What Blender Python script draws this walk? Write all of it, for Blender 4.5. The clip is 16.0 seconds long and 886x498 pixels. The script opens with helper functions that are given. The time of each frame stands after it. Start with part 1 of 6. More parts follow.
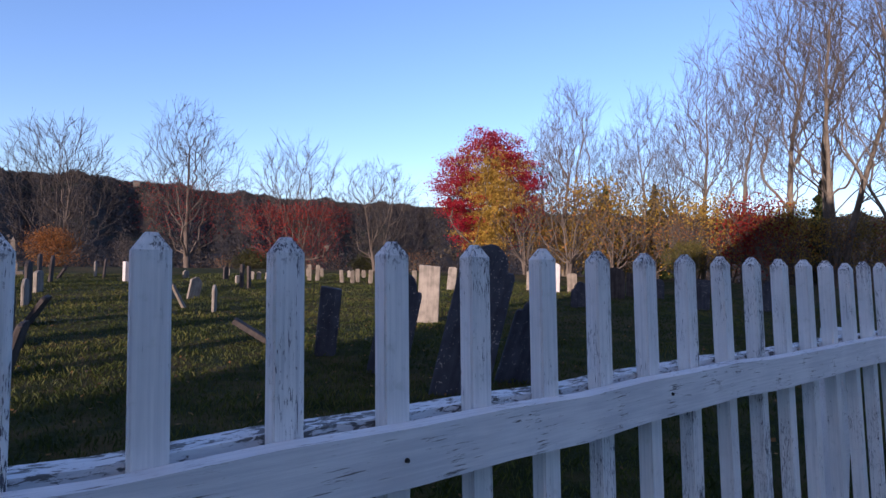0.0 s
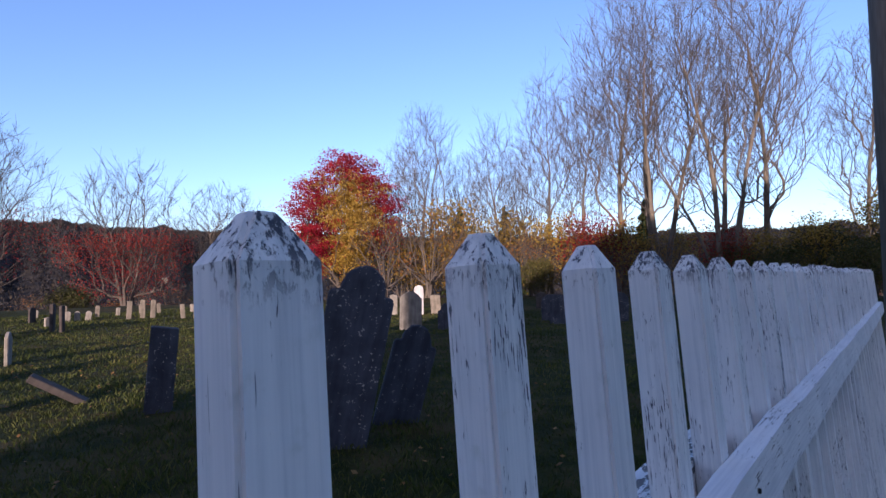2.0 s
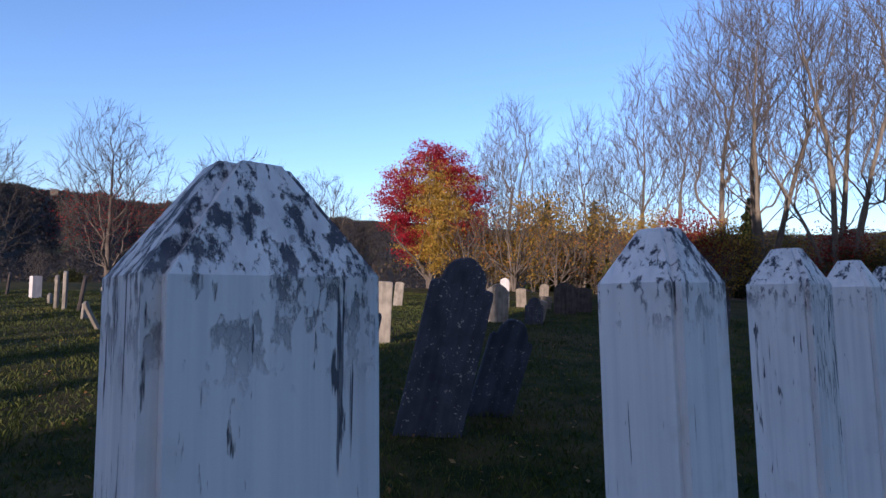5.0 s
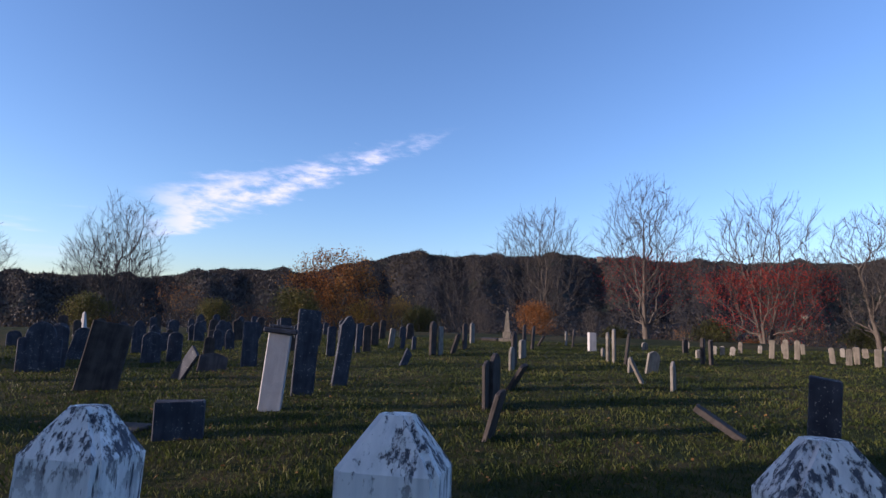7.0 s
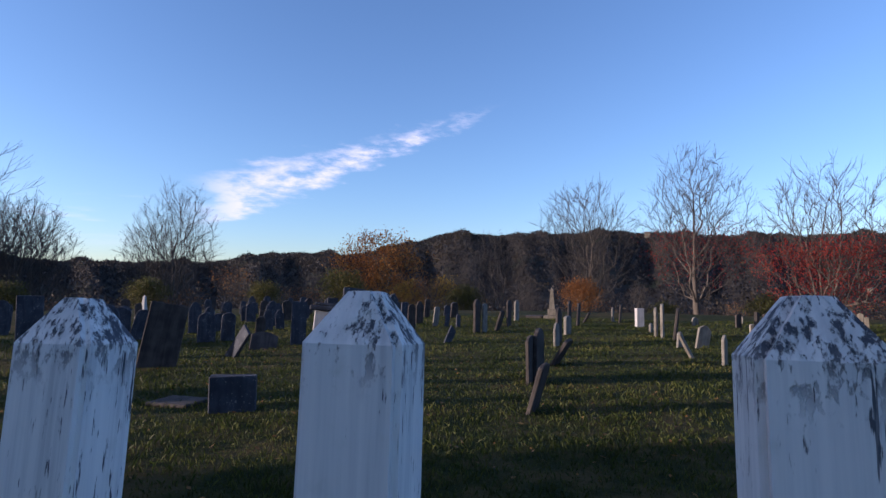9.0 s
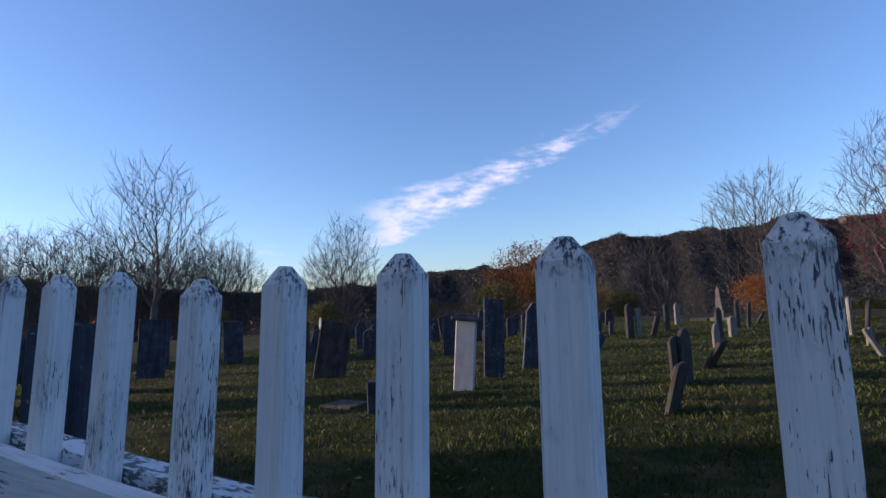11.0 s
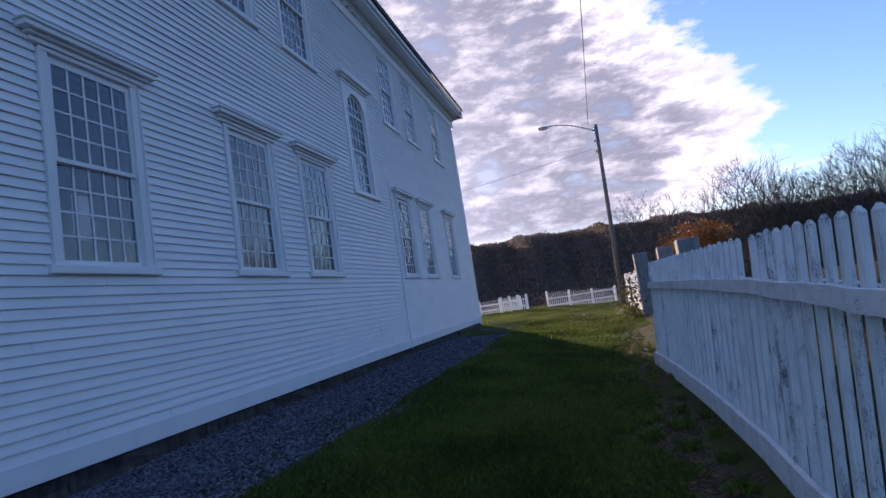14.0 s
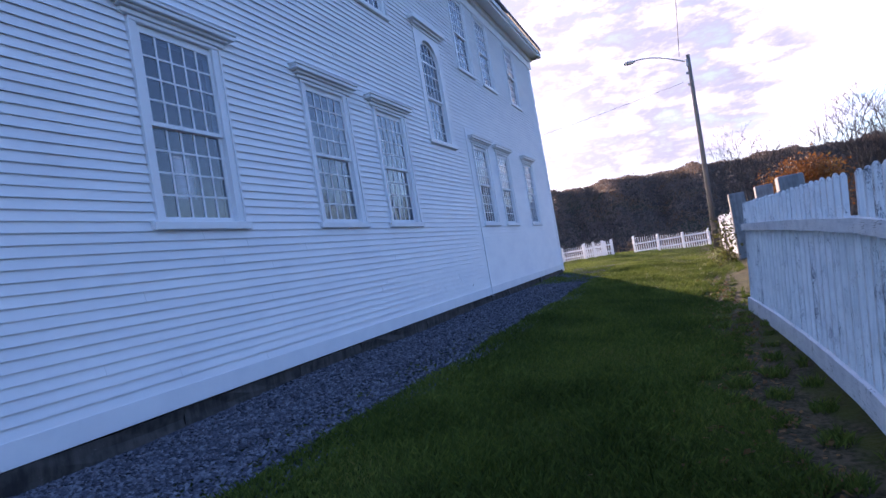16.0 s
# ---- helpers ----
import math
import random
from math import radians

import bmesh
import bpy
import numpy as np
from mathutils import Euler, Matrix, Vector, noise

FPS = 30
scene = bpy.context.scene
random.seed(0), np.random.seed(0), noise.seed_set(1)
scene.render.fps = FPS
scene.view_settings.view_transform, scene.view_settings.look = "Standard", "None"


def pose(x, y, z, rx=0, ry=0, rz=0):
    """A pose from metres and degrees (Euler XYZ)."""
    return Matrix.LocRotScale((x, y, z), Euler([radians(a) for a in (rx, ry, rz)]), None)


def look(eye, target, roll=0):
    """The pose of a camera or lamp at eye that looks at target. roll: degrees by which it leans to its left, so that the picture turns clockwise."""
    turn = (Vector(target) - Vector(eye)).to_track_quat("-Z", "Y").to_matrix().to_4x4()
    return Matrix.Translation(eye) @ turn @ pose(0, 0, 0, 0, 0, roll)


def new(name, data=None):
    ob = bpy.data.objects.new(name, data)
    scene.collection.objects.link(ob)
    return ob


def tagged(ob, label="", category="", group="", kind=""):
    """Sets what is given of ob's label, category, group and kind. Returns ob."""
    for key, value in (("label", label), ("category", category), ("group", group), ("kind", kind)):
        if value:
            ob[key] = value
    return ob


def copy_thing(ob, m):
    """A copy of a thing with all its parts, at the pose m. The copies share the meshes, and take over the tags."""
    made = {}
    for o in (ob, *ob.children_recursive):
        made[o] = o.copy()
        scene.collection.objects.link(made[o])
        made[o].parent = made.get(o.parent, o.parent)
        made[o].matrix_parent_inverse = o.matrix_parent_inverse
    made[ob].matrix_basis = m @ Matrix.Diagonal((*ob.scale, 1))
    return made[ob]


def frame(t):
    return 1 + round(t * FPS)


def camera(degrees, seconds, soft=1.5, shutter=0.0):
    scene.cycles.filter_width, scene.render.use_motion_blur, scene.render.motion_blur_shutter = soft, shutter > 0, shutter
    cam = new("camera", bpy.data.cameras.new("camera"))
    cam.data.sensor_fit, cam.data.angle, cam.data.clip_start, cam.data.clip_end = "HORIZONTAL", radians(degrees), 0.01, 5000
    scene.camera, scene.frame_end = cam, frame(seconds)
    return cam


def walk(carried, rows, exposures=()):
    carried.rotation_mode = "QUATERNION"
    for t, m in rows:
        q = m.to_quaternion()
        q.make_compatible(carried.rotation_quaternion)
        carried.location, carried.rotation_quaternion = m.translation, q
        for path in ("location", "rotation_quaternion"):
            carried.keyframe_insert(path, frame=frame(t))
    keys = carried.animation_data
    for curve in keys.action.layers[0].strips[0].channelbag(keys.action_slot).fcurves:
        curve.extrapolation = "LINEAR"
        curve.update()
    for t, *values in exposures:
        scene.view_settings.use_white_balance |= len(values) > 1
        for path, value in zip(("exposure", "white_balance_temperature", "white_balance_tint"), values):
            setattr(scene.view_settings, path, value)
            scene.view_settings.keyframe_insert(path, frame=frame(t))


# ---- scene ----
cam = camera(77.5, 16.0)
PATH = [
    (0, (-0.117, -0.947, 1.43), (1.035, 0.687, 1.445), 1.5),
    (0.5, (0.057, -0.7, 1.448), (1.259, 0.899, 1.463), 1.1),
    (1, (0.067, -0.417, 1.4), (1.553, 0.92, 1.473), -2.8),
    (1.5, (0.174, -0.317, 1.4), (1.715, 0.954, 1.495), -1.6),
    (2, (0.263, -0.268, 1.413), (1.792, 1.017, 1.518), -1.0),
    (2.5, (0.227, -0.188, 1.395), (1.779, 1.07, 1.481), 0.3),
    (3, (0.245, -0.13, 1.401), (1.831, 1.087, 1.465), 1.5),
    (3.2, (0.255, -0.105, 1.397), (1.856, 1.092, 1.457), 1.6),
    (5.3, (0.104, -0.156, 1.437), (1.241, 1.486, 1.55), 1.4),
    (5.5, (0.054, -0.173, 1.443), (0.99, 1.588, 1.604), 1.2),
    (6, (0.051, -0.213, 1.445), (0.515, 1.719, 1.673), -0.2),
    (6.5, (0.109, -0.282, 1.475), (0.009, 1.701, 1.718), 1.7),
    (7, (0.079, -0.3, 1.506), (-0.264, 1.657, 1.73), 1.5),
    (7.5, (0.039, -0.305, 1.503), (-0.386, 1.636, 1.726), 1.7),
    (8, (0.02, -0.285, 1.496), (-0.441, 1.652, 1.674), 1.4),
    (8.2, (0.019, -0.273, 1.494), (-0.451, 1.664, 1.656), 1.1),
    (10.3, (0.436, -0.41, 1.379), (-0.257, 1.459, 1.537), -2.0),
    (10.5, (0.479, -0.459, 1.384), (-0.328, 1.362, 1.564), -2.1),
    (11, (0.614, -0.583, 1.382), (-0.388, 1.136, 1.586), -2.8),
    (11.5, (0.597, -0.702, 1.372), (-0.899, 0.621, 1.484), -5.8),
    (12, (0.375, -0.848, 1.35), (-1.238, 0.328, 1.475), -5.2),
    (12.5, (0.195, -1.012, 1.323), (-1.517, 0.015, 1.447), -4.3),
    (13, (0.197, -1.024, 1.36), (-1.746, -0.582, 1.533), -5.1),
    (13.5, (0.112, -0.945, 1.366), (-1.854, -1.23, 1.596), -8.6),
    (14, (0.012, -1.039, 1.383), (-1.913, -1.545, 1.578), -8.8),
    (14.5, (-0.084, -1.137, 1.367), (-1.986, -1.724, 1.557), -6.9),
    (15, (-0.057, -1.052, 1.369), (-1.951, -1.683, 1.493), -6.6),
    (15.5, (-0.016, -0.988, 1.371), (-1.869, -1.737, 1.441), -8.7),
    (16, (-0.016, -0.963, 1.365), (-1.843, -1.776, 1.423), -9.7),
]
EXPOSURE = [(0.0, 1.12, 6000, 34), (3.2, 1.2, 5950, 32), (5.5, 1.0, 5850, 28), (8.2, 0.95, 5800, 27), (10.5, 1.0, 5850, 27), (12.0, 0.55, 5850, 24),
            (12.6, 0.55, 5850, 24), (13.1, 0.7, 5880, 25), (13.6, 0.72, 5900, 26), (14.0, 1.0, 5950, 29), (15.0, 1.36, 6000, 33), (16.0, 1.85, 6000, 35)]
walk(cam, [(t, look(eye, target, roll)) for t, eye, target, roll in PATH], EXPOSURE)

# ---- light ----
SUN_AZ = 244.0   # compass-like angle of the sun, clockwise from +y
SUN_EL = 8.6
sun_dir = Vector((math.sin(radians(SUN_AZ)) * math.cos(radians(SUN_EL)), math.cos(radians(SUN_AZ)) * math.cos(radians(SUN_EL)), math.sin(radians(SUN_EL))))
sun = new("sun", bpy.data.lights.new("sun", "SUN"))
sun.data.energy, sun.data.angle, sun.data.color = 4.0, radians(0.6), (1.0, 0.79, 0.55)
sun.matrix_world = look(sun_dir * 50, (0, 0, 0))

world = bpy.data.worlds.new("sky")
scene.world = world
world.use_nodes = True
wn, wl = world.node_tree.nodes, world.node_tree.links
wn.clear()


def wmath(op, a, b=None, c=None):
    n = wn.new("ShaderNodeMath")
    n.operation = op
    for i, v in enumerate((a, b, c)):
        if v is None:
            continue
        if isinstance(v, (int, float)):
            n.inputs[i].default_value = v
        else:
            wl.new(v, n.inputs[i])
    return n.outputs[0]


def wstep(v, lo, hi):
    n = wn.new("ShaderNodeMapRange")
    n.interpolation_type = "SMOOTHSTEP"
    wl.new(v, n.inputs["Value"])
    n.inputs["From Min"].default_value, n.inputs["From Max"].default_value = lo, hi
    return n.outputs[0]


def build_sky():
    sky = wn.new("ShaderNodeTexSky")
    sky.sky_type, sky.sun_disc = "NISHITA", False
    sky.sun_elevation, sky.sun_rotation = radians(SUN_EL), radians(SUN_AZ)
    sky.altitude, sky.air_density, sky.dust_density, sky.ozone_density = 150, 1.0, 0.5, 3.0
    co = wn.new("ShaderNodeTexCoord")
    sep = wn.new("ShaderNodeSeparateXYZ")
    wl.new(co.outputs["Generated"], sep.inputs[0])
    x, y, z = sep.outputs
    az = wmath("MULTIPLY", wmath("ARCTAN2", x, y), 57.2958)
    el = wmath("MULTIPLY", wmath("ARCSINE", z), 57.2958)
    comb = wn.new("ShaderNodeCombineXYZ")
    wl.new(wmath("MULTIPLY", az, 0.1), comb.inputs[0])
    wl.new(wmath("MULTIPLY", el, 0.1), comb.inputs[1])

    def noise_of(scale, sx, sy, detail, rot=0.0):
        mp = wn.new("ShaderNodeMapping")
        mp.inputs["Scale"].default_value = (sx, sy, 1)
        mp.inputs["Rotation"].default_value = (0, 0, radians(rot))
        wl.new(comb.outputs[0], mp.inputs[0])
        n = wn.new("ShaderNodeTexNoise")
        n.inputs["Scale"].default_value, n.inputs["Detail"].default_value = scale, detail
        n.inputs["Roughness"].default_value = 0.62
        wl.new(mp.outputs[0], n.inputs["Vector"])
        return n.outputs[0]

    fine = noise_of(2.1, 1.0, 2.4, 6, 18)
    streak = noise_of(3.0, 0.7, 2.6, 6, -25)
    broad = noise_of(0.9, 1.0, 1.5, 4)
    # the bank of cloud in the west: its edge runs down to the north
    edge = wmath("ADD", wmath("ADD", az, 71.0), wmath("MULTIPLY", wmath("ABSOLUTE", wmath("SUBTRACT", el, 13.0)), 0.75))
    edge = wmath("ADD", edge, wmath("MULTIPLY", wmath("SUBTRACT", fine, 0.5), 15.0))
    bank = wstep(wmath("MULTIPLY", edge, -1.0), -0.6, 3.2)
    bank = wmath("MULTIPLY", bank, wstep(el, 3.0, 6.5))
    bank = wmath("MULTIPLY", bank, wstep(wmath("MULTIPLY", az, -1), -170.0, -60.0))
    holes = wstep(wmath("ADD", wmath("MULTIPLY", fine, 0.75), wmath("MULTIPLY", broad, 0.4)), 0.40, 0.56)
    bank_m = wmath("MULTIPLY", bank, wmath("ADD", wmath("MULTIPLY", holes, 0.28), 0.72))
    # the long wisp in the north-west
    axis = wmath("SUBTRACT", el, wmath("MULTIPLY_ADD", wmath("ADD", az, 24.0), 0.36, 13.3))
    axis = wmath("ADD", axis, wmath("MULTIPLY", wmath("SUBTRACT", streak, 0.5), 5.0))
    width = wmath("MULTIPLY_ADD", wmath("ADD", az, 24.0), -0.10, 1.5)
    wisp = wstep(wmath("SUBTRACT", width, wmath("ABSOLUTE", axis)), -0.5, 1.4)
    wisp = wmath("MULTIPLY", wisp, wstep(az, -41.0, -33.0))
    wisp = wmath("MULTIPLY", wisp, wstep(wmath("MULTIPLY", az, -1), 7.0, 14.0))
    wisp = wmath("MULTIPLY", wisp, wstep(wmath("ADD", fine, wmath("MULTIPLY", streak, 0.6)), 0.60, 0.95))
    # low thin streaks
    low = wmath("MULTIPLY", wstep(el, 3.0, 6.0), wstep(wmath("MULTIPLY", el, -1), -11.0, -6.5))
    low = wmath("MULTIPLY", low, wstep(noise_of(1.6, 0.35, 3.0, 4), 0.5, 0.72))
    low = wmath("MULTIPLY", low, wstep(wmath("MULTIPLY", az, -1), 36.0, 50.0))
    thin = wmath("MAXIMUM", wmath("MULTIPLY", wisp, 0.95), wmath("MULTIPLY", low, 0.75))
    # cloud is bright near the sun and at its ragged edge, grey inside
    rim = wmath("SUBTRACT", 1.0, wstep(wmath("MULTIPLY", edge, -1.0), 1.0, 11.0))
    lum = wmath("MULTIPLY_ADD", rim, 2.7, wmath("MULTIPLY_ADD", wstep(fine, 0.42, 0.70), 1.9, 1.5))
    toward = wn.new("ShaderNodeVectorMath")
    toward.operation = "DOT_PRODUCT"
    wl.new(co.outputs["Generated"], toward.inputs[0])
    toward.inputs[1].default_value = tuple(sun_dir)
    glow = wmath("POWER", wmath("MAXIMUM", toward.outputs["Value"], 0.0), 14.0)
    lum = wmath("MULTIPLY_ADD", glow, 1.0, lum)
    grey = wn.new("ShaderNodeMix")
    grey.data_type = "RGBA"
    wl.new(wmath("MINIMUM", wmath("ADD", rim, wstep(fine, 0.45, 0.7)), 1.0), grey.inputs["Factor"])
    grey.inputs["A"].default_value, grey.inputs["B"].default_value = (0.84, 0.85, 0.94, 1), (1.0, 0.96, 0.91, 1)
    cc = wn.new("ShaderNodeVectorMath")
    cc.operation = "SCALE"
    wl.new(grey.outputs["Result"], cc.inputs[0])
    wl.new(lum, cc.inputs["Scale"])
    m1 = wn.new("ShaderNodeMix")
    m1.data_type = "RGBA"
    wl.new(bank_m, m1.inputs["Factor"])
    wl.new(sky.outputs[0], m1.inputs["A"])
    wl.new(cc.outputs[0], m1.inputs["B"])
    m2 = wn.new("ShaderNodeMix")
    m2.data_type = "RGBA"
    wl.new(thin, m2.inputs["Factor"])
    wl.new(m1.outputs["Result"], m2.inputs["A"])
    m2.inputs["B"].default_value = (3.9, 3.75, 4.1, 1)
    bg = wn.new("ShaderNodeBackground")
    bg.inputs["Strength"].default_value = 0.14
    wl.new(m2.outputs["Result"], bg.inputs["Color"])
    out = wn.new("ShaderNodeOutputWorld")
    wl.new(bg.outputs[0], out.inputs[0])


build_sky()


# ---- materials ----
class Mat:
    """A small wrapper to write node materials in a few lines."""

    def __init__(self, name, rough=0.8, spec=0.3, metal=0.0):
        self.m = bpy.data.materials.new(name)
        self.m.use_nodes = True
        self.n, self.l = self.m.node_tree.nodes, self.m.node_tree.links
        self.b = self.n["Principled BSDF"]
        self.b.inputs["Roughness"].default_value = rough
        self.b.inputs["Specular IOR Level"].default_value = spec
        self.b.inputs["Metallic"].default_value = metal
        self.co = self.n.new("ShaderNodeTexCoord").outputs["Object"]
        self.geo = self.n.new("ShaderNodeNewGeometry")
        self.info = self.n.new("ShaderNodeObjectInfo")

    def world_pos(self):
        self.co = self.geo.outputs["Position"]
        return self

    def map(self, sx=1, sy=1, sz=1, shift=True):
        mp = self.n.new("ShaderNodeMapping")
        mp.inputs["Scale"].default_value = (sx, sy, sz)
        self.l.new(self.co, mp.inputs[0])
        if shift:
            v = self.n.new("ShaderNodeVectorMath")
            v.operation = "SCALE"
            v.inputs[0].default_value = (31.7, 17.3, 53.1)
            self.l.new(self.info.outputs["Random"], v.inputs["Scale"])
            self.l.new(v.outputs[0], mp.inputs["Location"])
        return mp.outputs[0]

    def noise(self, scale, detail=4, s=(1, 1, 1), rough=0.55, shift=True, dist=0.0):
        t = self.n.new("ShaderNodeTexNoise")
        t.inputs["Scale"].default_value, t.inputs["Detail"].default_value = scale, detail
        t.inputs["Roughness"].default_value, t.inputs["Distortion"].default_value = rough, dist
        self.l.new(self.map(*s, shift=shift), t.inputs["Vector"])
        return t.outputs[0]

    def math(self, op, a, b=None):
        n = self.n.new("ShaderNodeMath")
        n.operation = op
        for i, v in enumerate((a, b)):
            if v is None:
                continue
            if isinstance(v, (int, float)):
                n.inputs[i].default_value = v
            else:
                self.l.new(v, n.inputs[i])
        return n.outputs[0]

    def step(self, v, lo, hi):
        n = self.n.new("ShaderNodeMapRange")
        n.interpolation_type = "SMOOTHSTEP"
        self.l.new(v, n.inputs["Value"])
        n.inputs["From Min"].default_value, n.inputs["From Max"].default_value = lo, hi
        return n.outputs[0]

    def mix(self, f, a, b):
        n = self.n.new("ShaderNodeMix")
        n.data_type = "RGBA"
        for key, v in (("Factor", f), ("A", a), ("B", b)):
            if isinstance(v, (int, float)):
                n.inputs[key].default_value = v
            elif isinstance(v, tuple):
                n.inputs[key].default_value = (*v, 1)
            else:
                self.l.new(v, n.inputs[key])
        return n.outputs["Result"]

    def ramp(self, f, *stops):
        n = self.n.new("ShaderNodeValToRGB")
        e = n.color_ramp.elements
        while len(e) < len(stops):
            e.new(0.5)
        for i, (p, c) in enumerate(stops):
            e[i].position, e[i].color = p, (*c, 1)
        self.l.new(f, n.inputs[0])
        return n.outputs[0]

    def color(self, c):
        self.l.new(c, self.b.inputs["Base Color"])
        return self

    def rough(self, v):
        self.l.new(v, self.b.inputs["Roughness"])
        return self

    def bump(self, h, strength=0.4, dist=0.01):
        n = self.n.new("ShaderNodeBump")
        n.inputs["Strength"].default_value, n.inputs["Distance"].default_value = strength, dist
        self.l.new(h, n.inputs["Height"])
        self.l.new(n.outputs[0], self.b.inputs["Normal"])
        return self

    def rand(self):
        return self.info.outputs["Random"]

    def island(self):
        return self.geo.outputs["Random Per Island"]


def plain(name, c1, c2, scale=8, rough=0.85, bump=0.3, s=(1, 1, 1), fine=60, spec=0.25, bd=0.01, world_space=False):
    m = Mat(name, rough, spec)
    if world_space:
        m.world_pos()
    a, b = m.noise(scale, 5, s, shift=not world_space), m.noise(fine, 3, s, shift=not world_space)
    f = m.math("ADD", m.math("MULTIPLY", m.step(a, 0.3, 0.7), 0.7), m.math("MULTIPLY", b, 0.3))
    m.color(m.mix(f, c1, c2)).bump(f, bump, bd)
    return m.m


def fence_paint():
    m = Mat("peeling_white_paint", 0.7, 0.25)
    grain = m.noise(1.0, 4, (400, 400, 48.0), 0.6)
    crack = m.noise(1.0, 3, (380, 380, 9.0), 0.6, dist=0.3)
    brush = m.noise(1.0, 4, (160, 160, 5.0), 0.6)
    blot = m.noise(13, 4, (1, 1, 0.4))
    spots = m.noise(150, 8, (1, 1, 0.45), 0.72)
    moss = m.noise(40, 4)
    sep = m.n.new("ShaderNodeSeparateXYZ")
    m.l.new(m.co, sep.inputs[0])
    top = m.step(sep.outputs[2], -0.06, -0.016)
    age = m.math("POWER", m.rand(), 2.0)
    worn = m.math("ADD", m.math("MULTIPLY", age, 0.055), m.math("MULTIPLY", m.step(blot, 0.35, 0.75), 0.17))
    line = m.step(m.math("ADD", crack, m.math("MULTIPLY", worn, 0.75)), 0.742, 0.775)
    fleck = m.step(m.math("ADD", m.math("ADD", m.math("MULTIPLY", grain, 0.6), m.math("MULTIPLY", blot, 0.4)), m.math("MULTIPLY", age, 0.08)), 0.612, 0.655)
    cap = m.math("MULTIPLY", top, m.step(m.math("ADD", m.math("ADD", m.math("MULTIPLY", spots, 0.75), m.math("MULTIPLY", blot, 0.3)), m.math("MULTIPLY", age, 0.018)), 0.545, 0.60))
    fleck = m.math("MAXIMUM", fleck, cap)
    smear = m.math("MULTIPLY", m.step(m.math("ADD", m.math("MULTIPLY", brush, 0.6), m.math("MULTIPLY", blot, 0.5)), 0.52, 0.78), m.math("ADD", m.math("MULTIPLY", age, 0.3), 0.05))
    bare = m.math("MINIMUM", m.math("ADD", m.math("ADD", m.math("MULTIPLY", line, 0.85), fleck), smear), 1.0)
    white = m.mix(m.step(m.math("ADD", m.math("MULTIPLY", m.noise(5, 4), 0.5), m.math("MULTIPLY", brush, 0.5)), 0.35, 0.68), (0.84, 0.84, 0.83), (0.66, 0.68, 0.69))
    white = m.mix(m.math("MULTIPLY", m.step(moss, 0.58, 0.75), 0.25), white, (0.42, 0.46, 0.38))
    wood = m.mix(grain, (0.03, 0.036, 0.055), (0.13, 0.14, 0.165))
    m.color(m.mix(bare, white, wood))
    m.bump(m.math("SUBTRACT", m.math("MULTIPLY", brush, 0.5), bare), 0.7, 0.0015)
    return m.m


def rail_paint(worn, flaked=False):
    m = Mat("cracked_rail_paint", 0.7, 0.25)
    grain = m.noise(1.0, 8, (26, 75, 90), 0.72, dist=0.5) if flaked else m.noise(1.0, 7, (13, 230, 250), 0.7, dist=0.5)
    blot = m.noise(9, 5)
    bare = m.step(m.math("ADD", m.math("MULTIPLY", grain, 0.66), m.math("MULTIPLY", blot, 0.34)), worn, worn + 0.035)
    white = m.mix(m.step(m.math("ADD", m.math("MULTIPLY", m.noise(4, 4), 0.5), m.math("MULTIPLY", m.noise(1.0, 4, (5, 150, 150)), 0.5)), 0.35, 0.68), (0.82, 0.83, 0.84), (0.62, 0.64, 0.67))
    wood = m.mix(grain, (0.06, 0.065, 0.08), (0.22, 0.21, 0.2))
    m.color(m.mix(bare, white, wood))
    m.bump(m.math("SUBTRACT", m.math("MULTIPLY", grain, 0.8), bare), 0.5, 0.003)
    return m.m


def clap_paint():
    m = Mat("white_clapboard_paint", 0.55, 0.35).world_pos()
    a = m.noise(1.3, 5, (1, 1, 2.5), shift=False)
    b = m.noise(1.0, 4, (6, 30, 120), shift=False)
    f = m.math("ADD", m.math("MULTIPLY", m.step(a, 0.35, 0.7), 0.6), m.math("MULTIPLY", m.rand(), 0.4))
    m.color(m.mix(f, (0.83, 0.84, 0.85), (0.74, 0.76, 0.79)))
    m.bump(m.math("ADD", b, a), 0.12, 0.004)
    return m.m


def stone_mat(name, c1, c2, lichen, amount):
    m = Mat(name, 0.85, 0.25)
    a, b, g = m.noise(5, 5), m.noise(42, 3), m.noise(120, 2)
    streaks = m.noise(1.0, 4, (14, 14, 1.5))
    base = m.mix(m.step(m.math("ADD", m.math("MULTIPLY", a, 0.5), m.math("MULTIPLY", streaks, 0.5)), 0.35, 0.65), c1, c2)
    spots = m.step(m.math("ADD", m.math("MULTIPLY", b, 0.75), m.math("MULTIPLY", a, 0.25)), 0.655 - amount, 0.675 - amount)
    m.color(m.mix(spots, base, lichen))
    m.bump(m.math("ADD", m.math("ADD", b, streaks), m.math("MULTIPLY", g, 0.4)), 0.45, 0.006)
    return m.m


def bark(name, c1, c2):
    return plain(name, c1, c2, 3, 0.9, 0.5, (4, 4, 0.7), 24, 0.15, 0.02)


